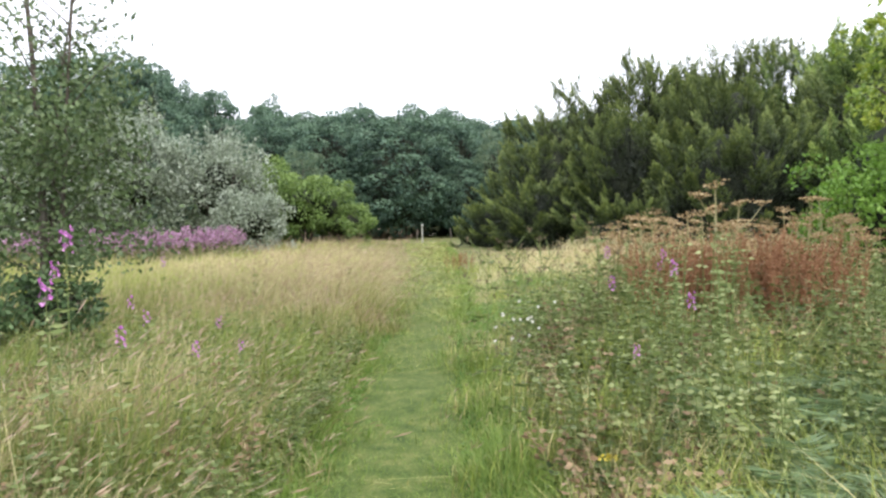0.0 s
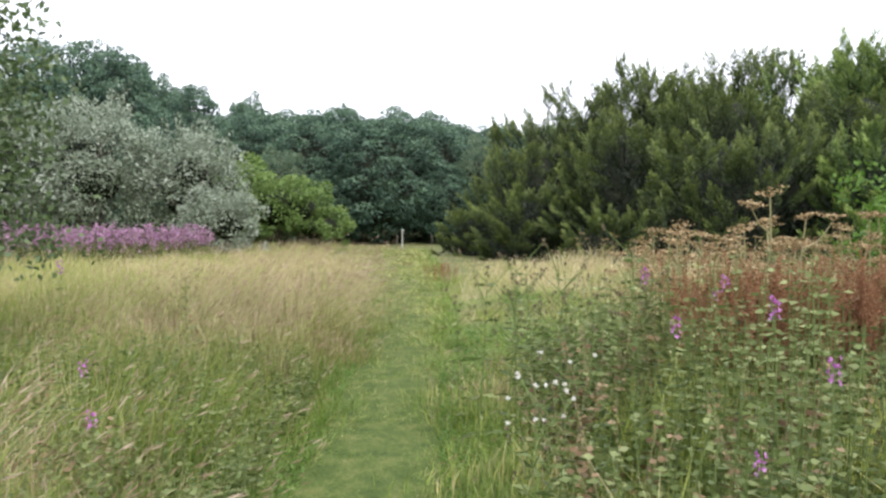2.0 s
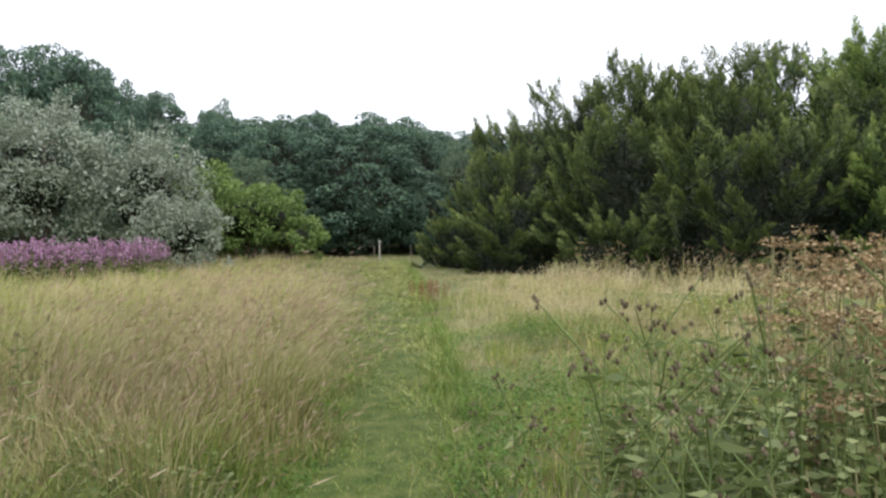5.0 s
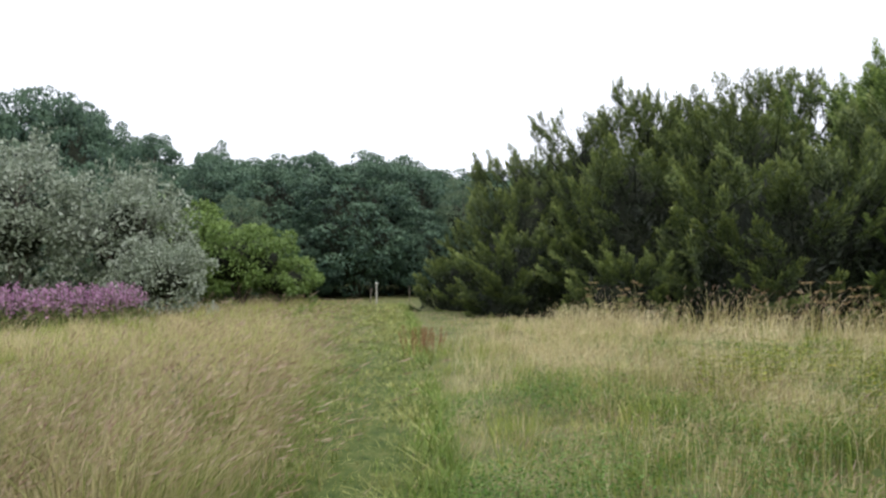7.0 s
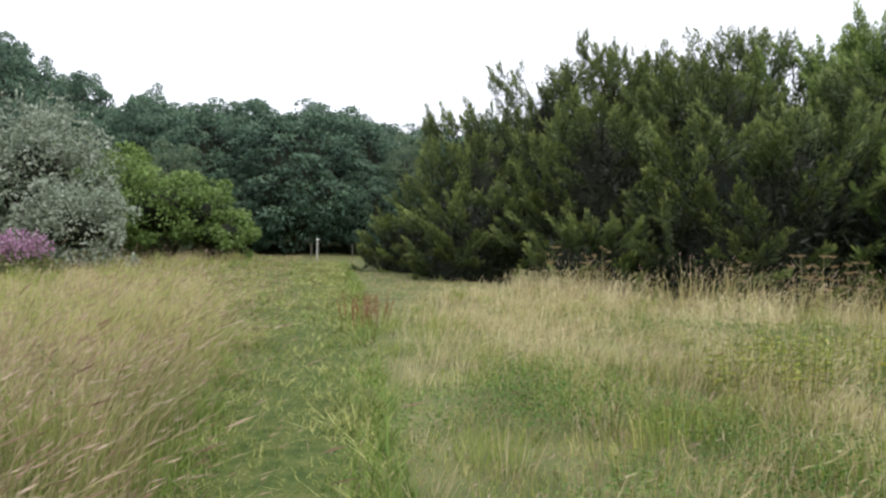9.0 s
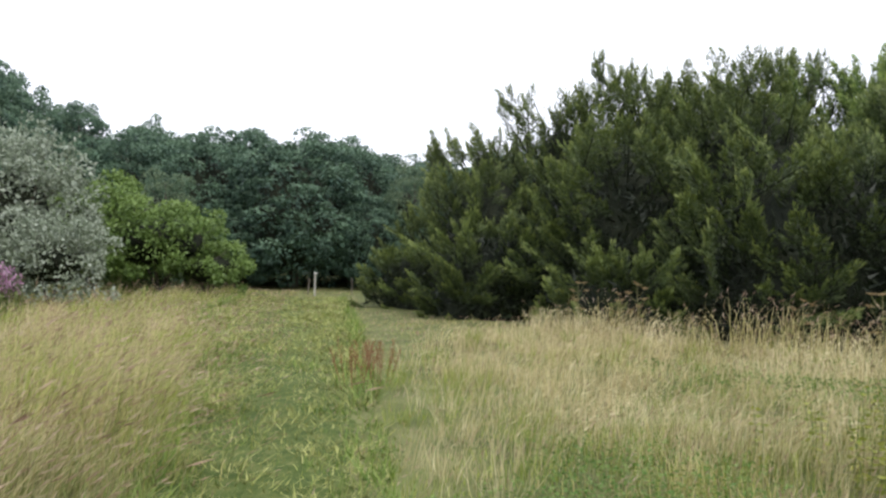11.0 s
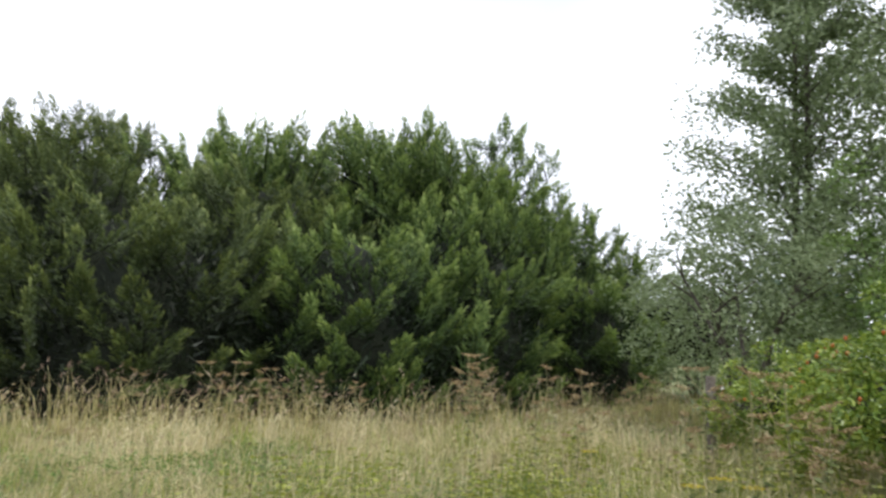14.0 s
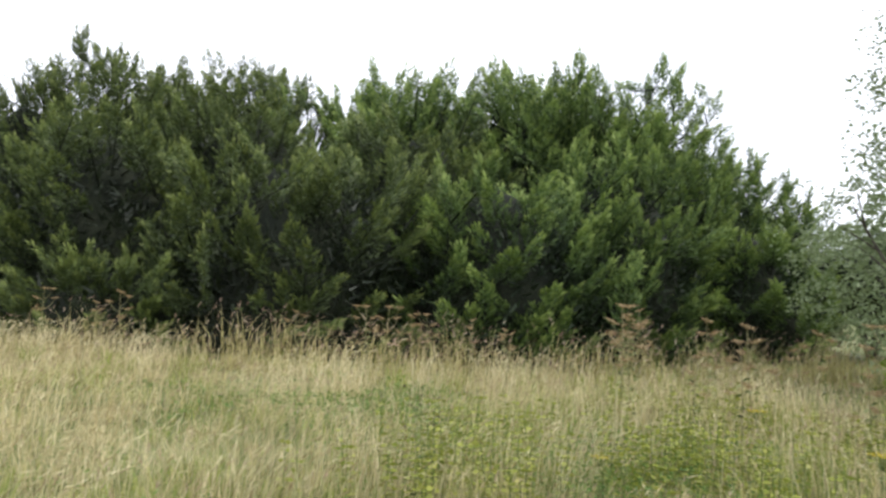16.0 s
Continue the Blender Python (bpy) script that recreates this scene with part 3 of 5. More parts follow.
def tufts():
    """Tussocks in the open meadow: sheaves of blades that part from one foot, some green, some bleached."""
    n = 2600
    x, y = rng.uniform(-9, 13, n), rng.uniform(3, 33, n)
    side = np.abs(x - path_x(y)) - path_w(y) / 2
    left = x < path_x(y)
    ok = (side > 0.35) & (y < front_y(x) - 1) & (mown(x, y) < 0.3) & (left | (y > 9.8)) & (rng.random(n) < 0.35 + 0.65 * patch(x, y, 2.0, 21)) & (np.abs(x) < 0.75 * y + 3)
    x, y = x[ok], y[ok]
    pale = rng.random(len(x)) < (0.25 + 0.6 * patch(x, y, 2.4, 23)) * np.clip(0.25 + np.abs(x - path_x(y)) / 3.5, 0, 1)
    for name, sel, mat, label in (("bleached_tussocks", pale, M_PLUME, "bleached pale tussocks of dry grass in the meadow"), ("green_tussocks", ~pale, M_GRASS, "green tussocks of long arching meadow grass")):
        c = int(sel.sum())
        per = 34
        fx, fy = np.repeat(x[sel], per), np.repeat(y[sel], per)
        a, u = rng.random(c * per) * 6.283, np.sqrt(rng.random(c * per))
        px, py = fx + 0.13 * u * np.cos(a), fy + 0.13 * u * np.sin(a)
        h = np.repeat((0.36 + 0.36 * rng.random(c)) * np.where(x[sel] > 0, 0.72, 1.0), per) * (0.55 + 0.5 * rng.random(c * per))
        d = line_distance(px, py)
        wd = np.maximum(0.0045, d * 0.0008) * (0.7 + 0.6 * rng.random(c * per))
        base = np.stack([px, py, height(px, py) - 0.01], 1)
        way = np.stack([0.45 * u * np.cos(a) + 0.15, 0.45 * u * np.sin(a), 1 + 0 * a], 1) + 0.12 * rng.normal(size=(c * per, 3))
        g = Geo()
        leaves(g, base, way, h * 1.1, wd, np.clip(0.25 + 0.65 * rng.random(c * per), 0, 1), 0.3, 0.08)
        tagged(new(name, g.mesh(name, mat)), label, "grass", kind="stuff")


tufts()


# ---- trees ----
def sphere_ways(n, low=-0.3):
    """Even directions on a ball, from a lower limit up."""
    i = np.arange(n) + 0.5
    z = low + (1 - low) * i / n
    a = i * 2.399963 + rng.random(n) * 0.5
    r = np.sqrt(np.clip(1 - z * z, 0, 1))
    return np.stack([r * np.cos(a), r * np.sin(a), z], 1)


def lumps(w, k, amount=0.16):
    return 1 + amount * (np.sin(4.1 * w[:, 0] + k) * np.cos(3.7 * w[:, 1] + 1.3 * k) + 0.6 * np.sin(6.3 * w[:, 2] + 5.1 * w[:, 0] + 2 * k) + 0.5 * np.sin(9.0 * w[:, 1] - 7.0 * w[:, 2] + k))


def broad_crown(r, h0, h1, count, leaf, clumps, k, hollow=0.0, fat=1.0, tri=False):
    """Leaves of a broadleaved crown between the heights h0 and h1, in billows. Returns leaves and a dark body for inner
    shade.
    """
    g, gi = Geo(), Geo()
    c = np.array([0, 0, (h0 + h1) / 2])
    rad = np.array([r, r, (h1 - h0) / 2])
    w = sphere_ways(clumps, -0.85)
    cl = c + w * rad * ((0.60 if tri else 0.66) * lumps(w, k, 0.16))[:, None] + rng.normal(size=(clumps, 3)) * 0.14 * r * (clumps > 40) + rng.normal(size=(clumps, 3)) * 0.06 * r
    size = (0.15 + 0.27 * rng.random(clumps) ** 1.6) * min(r, (h1 - h0) / 2) * 1.25 * fat
    which = rng.choice(clumps, count, p=size ** 2 / (size ** 2).sum()) if tri else rng.integers(0, clumps, count)
    d = unit(rng.normal(size=(count, 3)) + np.array([0, 0, 0.1 if tri else 0.35]) + (0.25 if tri else 0.9) * w[which])
    shell = np.where(rng.random(count) < (0.5 if tri else 0.28), (0.1 if tri else 0.35) + (0.75 if tri else 0.5) * rng.random(count), 0.84 + 0.18 * rng.random(count))
    pos = cl[which] + d * (size[which] * shell)[:, None] * np.array([1, 1, 0.75])
    way = unit(0.35 * d + rng.normal(size=(count, 3)) * 0.7 + np.array([0, 0, -0.25]))
    tone = np.clip(0.25 + 0.5 * rng.random(count) + 0.25 * rng.random(clumps)[which], 0, 1)
    # upward leaves blend to the tip colour: painted light on the billow tops
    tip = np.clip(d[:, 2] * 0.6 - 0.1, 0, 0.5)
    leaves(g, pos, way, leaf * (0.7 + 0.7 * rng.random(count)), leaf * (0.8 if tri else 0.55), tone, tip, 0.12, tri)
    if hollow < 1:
        # dark solid body in place of the shade deep among the twigs
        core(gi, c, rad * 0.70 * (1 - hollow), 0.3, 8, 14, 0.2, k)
    return g, gi


def limbs(h, r, rad, n, k, lean=(0, 0), start=0.25):
    """A tapered trunk with limbs that reach into the crown."""
    g = Geo()
    pts = [(lean[0] * t + 0.02 * h * math.sin(3 * t + k), lean[1] * t + 0.02 * h * math.sin(2.4 * t + 2 * k), h * 0.92 * t - (0.08 if t == 0 else 0)) for t in np.linspace(0, 1, 7)]
    tube(g, pts, [rad * q for q in (1.35, 1.0, 0.85, 0.7, 0.5, 0.32, 0.1)], 7)
    for i in range(n):
        t = start + (0.9 - start) * (i + 0.5) / n
        b = np.array([np.interp(t, np.linspace(0, 1, 7), [q[a] for q in pts]) for a in range(3)])
        a = i * 2.4 + k
        reach = r * (0.85 - 0.45 * t)
        e = b + np.array([math.cos(a) * reach, math.sin(a) * reach, reach * (0.55 + 0.3 * math.sin(i * 1.9))])
        m = (b + e) / 2 + np.array([0, 0, -0.08 * reach])
        tube(g, [b, m, e], [rad * 0.42 * (1.1 - t), rad * 0.28 * (1.1 - t), rad * 0.06], 5)
        for j in range(2):
            s = m + (e - m) * (0.3 + 0.35 * j)
            q = s + np.array([math.cos(a + 1.1 - 2.2 * j), math.sin(a + 1.1 - 2.2 * j), 0.6]) * reach * 0.35
            tube(g, [s, q], [rad * 0.15 * (1.1 - t), rad * 0.03], 4)
    return g


def wood_crown(r, h0, h1, clumps, count, k):
    """A broad woodland crown of many flattened tiers of leaves, light painted on their tops and shade between them; its
    top at h1.
    """
    g, gi = Geo(), Geo()
    c = np.array([0, 0, h0 + 0.42 * (h1 - h0)])
    w = sphere_ways(clumps, -0.95)
    tall = np.where(w[:, 2] > 0, h1 - c[2], c[2] - h0)
    cl = c + w * np.stack([0 * tall + r, 0 * tall + r, tall], 1) * (lumps(w, k, 0.12) * (0.74 + 0.16 * rng.random(clumps)))[:, None]
    size = r * (0.12 + 0.13 * rng.random(clumps))
    which = rng.choice(clumps, count, p=size ** 2 / (size ** 2).sum())
    d = unit(rng.normal(size=(count, 3)) + np.array([0, 0, 0.55]) + 0.5 * w[which])
    shell = np.where(rng.random(count) < 0.3, 0.2 + 0.7 * rng.random(count), 0.85 + 0.25 * rng.random(count))
    pos = cl[which] + d * (size[which] * shell)[:, None] * np.array([1.1, 1.1, 0.78])
    top = np.percentile(pos[:, 2], 99.6)
    pos[:, 2] = np.where(pos[:, 2] > c[2], c[2] + (pos[:, 2] - c[2]) * (h1 - c[2]) / (top - c[2]), pos[:, 2]).clip(0.1)
    way = unit(0.6 * d + rng.normal(size=(count, 3)) * 0.6 + np.array([0, 0, -0.45]))
    # upward leaves get a higher tone and tip: light painted onto each tier
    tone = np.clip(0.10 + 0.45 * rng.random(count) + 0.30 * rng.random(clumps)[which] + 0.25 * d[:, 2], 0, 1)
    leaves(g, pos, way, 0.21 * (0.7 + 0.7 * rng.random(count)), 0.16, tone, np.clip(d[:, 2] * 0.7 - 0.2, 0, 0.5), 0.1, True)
    # closed dark core fills the crown as painted inner shade
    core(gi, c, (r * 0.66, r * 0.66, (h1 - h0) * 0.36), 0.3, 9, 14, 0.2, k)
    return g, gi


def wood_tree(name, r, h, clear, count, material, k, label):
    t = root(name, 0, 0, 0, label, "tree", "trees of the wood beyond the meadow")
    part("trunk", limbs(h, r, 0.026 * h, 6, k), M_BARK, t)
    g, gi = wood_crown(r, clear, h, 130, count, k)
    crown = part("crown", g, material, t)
    part("branchwork", gi, M_TWIGSHADE, crown)
    return t


# kinds of tree in the wood, then their places: x, y, top, radius, kind
LBL = ("tall dark green broadleaved tree with a rounded billowing crown", "broad dark green woodland tree with a lumpy dense crown", "pale grey-green woodland tree standing among darker ones")
WOOD = [
    # the front of the wood across the path
    (-3.2, 64.7, 11.0, 4.7, 0), (0.4, 69.2, 11.6, 4.1, 1), (-9.5, 66.5, 11.3, 3.8, 1), (-6.7, 71.0, 12.1, 3.7, 0), (-13.1, 71.0, 11.7, 3.9, 1), (-15.7, 69.2, 11.1, 3.5, 0),
    (3.8, 74.6, 11.1, 3.7, 1), (5.3, 64.5, 9.0, 1.9, 2), (8.5, 78.2, 11.3, 3.9, 0), (12.2, 76.4, 11.3, 4.1, 1), (16.7, 76.4, 11.9, 4.3, 0), (7.1, 63.8, 6.5, 2.5, 1),
    (-10.7, 59.3, 7.3, 1.8, 2), (-18.5, 67.4, 9.7, 3.5, 1), (-13.0, 60.6, 5.2, 2.5, 0), (-21.2, 63.8, 8.7, 3.5, 0), (-6.7, 63.4, 5.9, 2.5, 1), (2.3, 64.2, 6.6, 2.7, 0), (4.7, 65.6, 6.8, 2.5, 1),
    # behind it
    (-25.6, 113, 20.8, 3.3, 1), (-21.4, 104, 17.4, 5.0, 0), (-16.0, 102, 16.6, 4.8, 1), (-11.0, 104, 17.2, 5.2, 0), (-4.8, 100, 16.6, 5.0, 1), (1.4, 100, 16.2, 5.0, 0), (6.8, 106, 15.6, 5.0, 1), (12.5, 112, 16.0, 5.4, 0), (19.5, 108, 16.5, 5.5, 1),
    (-19.0, 90, 13.6, 4.6, 1), (-12.6, 88, 13.6, 4.4, 0), (-3.8, 86, 13.0, 4.4, 1), (2.0, 90, 13.4, 4.4, 1), (-24.0, 92, 14.5, 4.6, 1),
    # the higher wood beyond the willows
    (-28.4, 97, 18.6, 4.4, 0), (-30.2, 100, 19.2, 3.6, 1), (-32.6, 101, 19.4, 3.6, 0), (-33.4, 92, 20.7, 4.6, 1), (-32.6, 85, 20.1, 4.4, 0), (-31.4, 80, 18.9, 4.4, 1),
    (-34.6, 80, 20.1, 4.8, 0), (-38.6, 78, 19.8, 4.8, 1), (-43.5, 75, 18.2, 4.8, 0), (-48.5, 72, 16.5, 4.8, 1), (-28.0, 74, 12.0, 4.2, 1), (-33.5, 70, 12.5, 4.2, 0), (-40.0, 66, 13.0, 4.4, 1), (-46.0, 62, 13.0, 4.4, 0),
]
masters = []
for k in range(3):
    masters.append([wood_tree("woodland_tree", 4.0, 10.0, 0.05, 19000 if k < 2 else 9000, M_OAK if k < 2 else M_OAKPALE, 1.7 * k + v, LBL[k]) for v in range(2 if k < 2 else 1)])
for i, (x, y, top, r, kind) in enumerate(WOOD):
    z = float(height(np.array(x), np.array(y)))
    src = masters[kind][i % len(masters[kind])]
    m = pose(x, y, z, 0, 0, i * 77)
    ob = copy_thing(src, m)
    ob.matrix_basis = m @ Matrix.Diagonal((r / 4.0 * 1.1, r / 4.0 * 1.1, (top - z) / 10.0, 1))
for row in masters:
    for t in row:
        for o in (*t.children_recursive, t):
            bpy.data.objects.remove(o)


def yew_boughs(g, start, way, length, tone, tufts, per):
    """Long rising boughs, each a flat plume of short pointed tufts that turn up at their ends, bare beneath; shade
    inwards and light on top are painted into the tones.
    """
    n = len(start)
    way = unit(way)
    side = unit(np.cross(way, np.array([0, 0, 1.0]) + 0.12 * rng.normal(size=(n, 3))))
    up = np.cross(side, way)
    up = up * np.sign(up[:, 2:] + 1e-6)
    s = 0.18 + 0.82 * (np.arange(tufts) + 0.8 * rng.random((n, tufts))) / tufts
    s = np.minimum(s, 1.0)
    fan = (0.34 * (1.0 - s) + 0.03) * length[:, None] * (2 * rng.random((n, tufts)) - 1)
    rise = 0.16 * length[:, None] * s ** 2 - 0.5 * np.abs(fan) * 0.4
    at = start[:, None] + way[:, None] * (length[:, None] * s)[..., None] + side[:, None] * fan[..., None] + up[:, None] * rise[..., None]
    out = unit(way[:, None] * (0.75 + 0.5 * s)[..., None] + side[:, None] * (np.sign(fan) * 0.95 * (1.15 - s))[..., None] + np.array([0, 0, 1.0]) * (0.05 + 0.6 * rng.random((n, tufts, 1))) + 0.24 * rng.normal(size=(n, tufts, 3)))
    tl = (0.24 + 0.26 * rng.random((n, tufts))) * (1.1 - 0.25 * s)
    u = (np.arange(per) + rng.random((n, tufts, per))) / per
    spin = unit(rng.normal(size=(n, tufts, per, 3)))
    pos = at[:, :, None] + out[:, :, None] * (tl[..., None] * (u - 0.25))[..., None] + spin * (0.085 * (1.1 - u))[..., None]
    lw = unit(out[:, :, None] + spin * (0.95 * (1.15 - u))[..., None])
    lift = spin[..., 2]
    # old needles darker; tone also paints shade inwards and light on upper needles
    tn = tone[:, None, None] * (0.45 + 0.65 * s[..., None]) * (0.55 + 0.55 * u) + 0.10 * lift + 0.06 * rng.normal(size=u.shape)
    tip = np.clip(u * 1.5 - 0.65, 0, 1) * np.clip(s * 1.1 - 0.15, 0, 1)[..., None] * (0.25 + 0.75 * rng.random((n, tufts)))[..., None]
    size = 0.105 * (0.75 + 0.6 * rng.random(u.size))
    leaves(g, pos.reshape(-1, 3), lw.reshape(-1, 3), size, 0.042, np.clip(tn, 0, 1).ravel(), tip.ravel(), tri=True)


def yew(x, y, r, h, k):
    """A yew: long boughs that sweep out and up in tiers with hollows between, from an inside painted dark as shade."""
    brown = x < 17.5 and not (x > 13 and h < 5.5)
    t = root("yew", x, y, 0, "very dark brownish green yew of long upswept boughs" if brown else "dense dark green yew of long upswept boughs with paler tips", "tree", "yews beside the meadow")
    g, gi, gt = Geo(), Geo(), Geo()
    area = 2 * np.pi * r * (0.5 * r + 0.55 * h)
    m = int(area * (1.5 if y > 37 else 1.15)) + 26
    w = sphere_ways(m, -0.12)
    w = unit(w + rng.normal(size=w.shape) * 0.10)
    ll = (1.5 + 1.2 * rng.random(m)) * (0.50 + 0.05 * h) * (0.78 if y > 37 else 1.0)
    rad = np.array([r, r, h * 0.93])
    low = np.array([0, 0, h * 0.05])
    shape = lumps(w, k, 0.09) * (1 + 0.22 * (w[:, 2] * (1 - w[:, 2] ** 2)).clip(0)) * ((0.96 if y > 37 else 0.90) + 0.10 * rng.random(m))
    blunt = (np.hypot(w[:, 0], w[:, 1]) ** 2.7 + np.abs(w[:, 2]) ** 2.7) ** (-1 / 2.7)
    end = low + w * rad * (shape * blunt)[:, None]
    keep = ~((w[:, 1] > 0.5) & (w[:, 2] < 0.72))
    for (ox, oy, orr, oh) in YEWS:
        if (ox, oy) != (x, y):
            q = ((end[:, 0] + x - ox) / orr) ** 2 + ((end[:, 1] + y - oy) / orr) ** 2 + (end[:, 2] / (oh * 0.93)) ** 2
            keep &= q > 0.66
    end, w, ll = end[keep], w[keep], ll[keep]
    m = len(end)
    ax = unit(w * np.array([1, 1, 0.25]) + np.array([0, 0, 1.0]) * (0.40 + 0.30 * w[:, 2:].clip(0)) + rng.normal(size=(m, 3)) * np.array([0.30, 0.30, 0.22]))
    # last term paints light towards the top of the crown
    tone = np.clip(0.50 + 0.42 * rng.random(m) + 0.12 * w[:, 2], 0.1, 1)
    far = y > 37
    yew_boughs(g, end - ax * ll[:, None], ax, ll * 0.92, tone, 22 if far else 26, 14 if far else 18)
    # inner fill needles, kept at the darkest tones as painted shade
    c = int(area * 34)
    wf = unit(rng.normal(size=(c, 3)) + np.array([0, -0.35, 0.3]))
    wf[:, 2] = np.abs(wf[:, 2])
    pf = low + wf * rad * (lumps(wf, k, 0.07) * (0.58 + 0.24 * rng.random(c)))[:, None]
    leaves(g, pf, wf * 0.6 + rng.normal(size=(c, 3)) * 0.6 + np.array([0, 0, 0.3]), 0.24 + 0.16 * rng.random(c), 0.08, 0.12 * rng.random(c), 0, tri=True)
    # core coloured as inner shade; the bare bough wood shares its mesh
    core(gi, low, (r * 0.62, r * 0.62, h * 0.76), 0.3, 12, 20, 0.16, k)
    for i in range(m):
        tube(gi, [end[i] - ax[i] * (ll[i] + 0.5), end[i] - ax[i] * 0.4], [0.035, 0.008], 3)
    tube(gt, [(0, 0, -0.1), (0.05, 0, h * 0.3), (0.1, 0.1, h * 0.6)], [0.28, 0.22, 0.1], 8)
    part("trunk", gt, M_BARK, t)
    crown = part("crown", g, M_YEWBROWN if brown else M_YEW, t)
    part("branchwork", gi, M_TWIGSHADE, crown)
    return t


YEWS = [
    (3.4, 41.3, 2.5, 2.5), (6.2, 41.3, 3.6, 5.8), (5.4, 35.4, 3.0, 3.3), (9.8, 41.4, 3.9, 8.7), (7.3, 46.5, 3.9, 7.8), (11.8, 38.6, 3.9, 8.9), (13.9, 38.4, 4.0, 8.4), (16.4, 38.0, 4.9, 9.4),
    (8.9, 33.4, 3.8, 6.0), (12.9, 33.6, 4.2, 7.6), (18.6, 33.3, 4.4, 9.2), (11.4, 27.8, 3.8, 5.1), (16.2, 28.6, 4.0, 6.8), (18.7, 31.2, 4.0, 9.2), (21.0, 28.4, 4.3, 9.5), (22.6, 26.9, 4.0, 9.3),
    (14.8, 24.4, 3.4, 4.6), (19.0, 23.8, 3.6, 5.8), (23.5, 25.2, 4.0, 8.8), (27.0, 24.2, 3.2, 7.3), (23.2, 21.4, 2.7, 4.1), (29.6, 22.8, 2.6, 5.9), (7.6, 29.8, 2.3, 2.2),
]
for i, (x, y, r, h) in enumerate(YEWS):
    yew(x, y, r, h, 2.3 * i)


def shrub(name, x, y, r, h, count, leaf, material, k, label, category="shrub", stems=5, base=0.05, clumps=80, hollow=0.3, narrow=0.3, bark=None, group=""):
    """A shrub or small tree of many clumps of leaves on forking stems."""
    t = root(name, x, y, float(height(np.array(x), np.array(y))), label, category, group)
    gt = Geo()
    for i in range(stems):
        a = i * 2 * np.pi / stems + k
        e = np.array([math.cos(a) * r * 0.6, math.sin(a) * r * 0.6, h * (0.7 + 0.12 * math.sin(i * 2.1))])
        m = e * np.array([0.35, 0.35, 0.5])
        tube(gt, [(0.05 * math.cos(a), 0.05 * math.sin(a), -0.05), m, e], [0.018 * h, 0.012 * h, 0.003 * h], 5)
        for j in range(4):
            s = m + (e - m) * (j / 4)
            b = a + (j - 1.5) * 1.1
            tube(gt, [s, s + np.array([math.cos(b), math.sin(b), 0.7]) * r * 0.35], [0.006 * h, 0.002 * h], 4)
    g, gi = broad_crown(r, base * h, h, count, leaf, clumps, k, hollow)
    if name == "willow":
        for i in range(34):
            a, u = i * 2.4, 0.25 + 0.75 * rng.random()
            b = np.array([math.cos(a) * r * 0.85 * math.sqrt(1 - u * u), math.sin(a) * r * 0.85 * math.sqrt(1 - u * u), h * (0.5 + 0.42 * u)])
            e = b + np.array([math.cos(a) * 0.35, math.sin(a) * 0.35, 1.0]) * (0.10 + 0.09 * rng.random()) * h
            tube(gt, [b, e], [0.012, 0.004], 3)
            q = rng.random(46)[:, None]
            leaves(g, b + (e - b) * q + rng.normal(size=(46, 3)) * 0.09, rng.normal(size=(46, 3)) + np.array([0, 0, 0.8]), leaf, leaf * 0.45, 0.3 + 0.7 * rng.random(46), 0.2, 0.1)
    part("woody_base", gt, bark or M_BARK, t)
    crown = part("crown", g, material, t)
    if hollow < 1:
        part("branchwork", gi, M_TWIGSHADE, crown)
    return t


WIL = "silvery grey-green willow bush with pale undersides of leaves showing"
shrub("willow", -16.8, 40.2, 3.7, 7.9, 12500, 0.20, M_WILLOW, 0.4, WIL, hollow=0.4, group="willows beyond the purple flowers")
shrub("willow", -12.3, 41.6, 2.8, 6.8, 10000, 0.19, M_WILLOW, 1.9, WIL, hollow=0.4, group="willows beyond the purple flowers")
shrub("willow", -9.6, 38.5, 2.2, 3.0, 6000, 0.15, M_WILLOW, 2.9, "low silvery willow bush at the edge of the dry grass", group="willows beyond the purple flowers")
shrub("willow", -20.6, 38.6, 4.0, 7.2, 7000, 0.24, M_WILLOW, 3.4, WIL, group="willows beyond the purple flowers")
shrub("willow", -24.8, 41.5, 3.6, 7.8, 3500, 0.3, M_GREENBUSH, 4.4, "green leafy sallow among silvery willows", group="willows beyond the purple flowers")
shrub("sallow", -12.8, 52.5, 4.5, 6.3, 10000, 0.25, M_GREENBUSH, 1.1, "rounded bright green sallow bush at the meadow's edge", clumps=90)
shrub("sallow", -6.7, 51.6, 2.6, 2.7, 3500, 0.2, M_GREENBUSH, 3.9, "low spreading bright green sallow bush at the meadow's edge", clumps=50)
shrub("sallow", -9.2, 52.0, 4.2, 5.0, 8500, 0.23, M_GREENBUSH, 2.2, "low spreading bright green sallow bush at the meadow's edge", clumps=80)

# trees and shrubs past the fence post
BIR = "slender multi-stemmed birch with airy grey-green leaves"


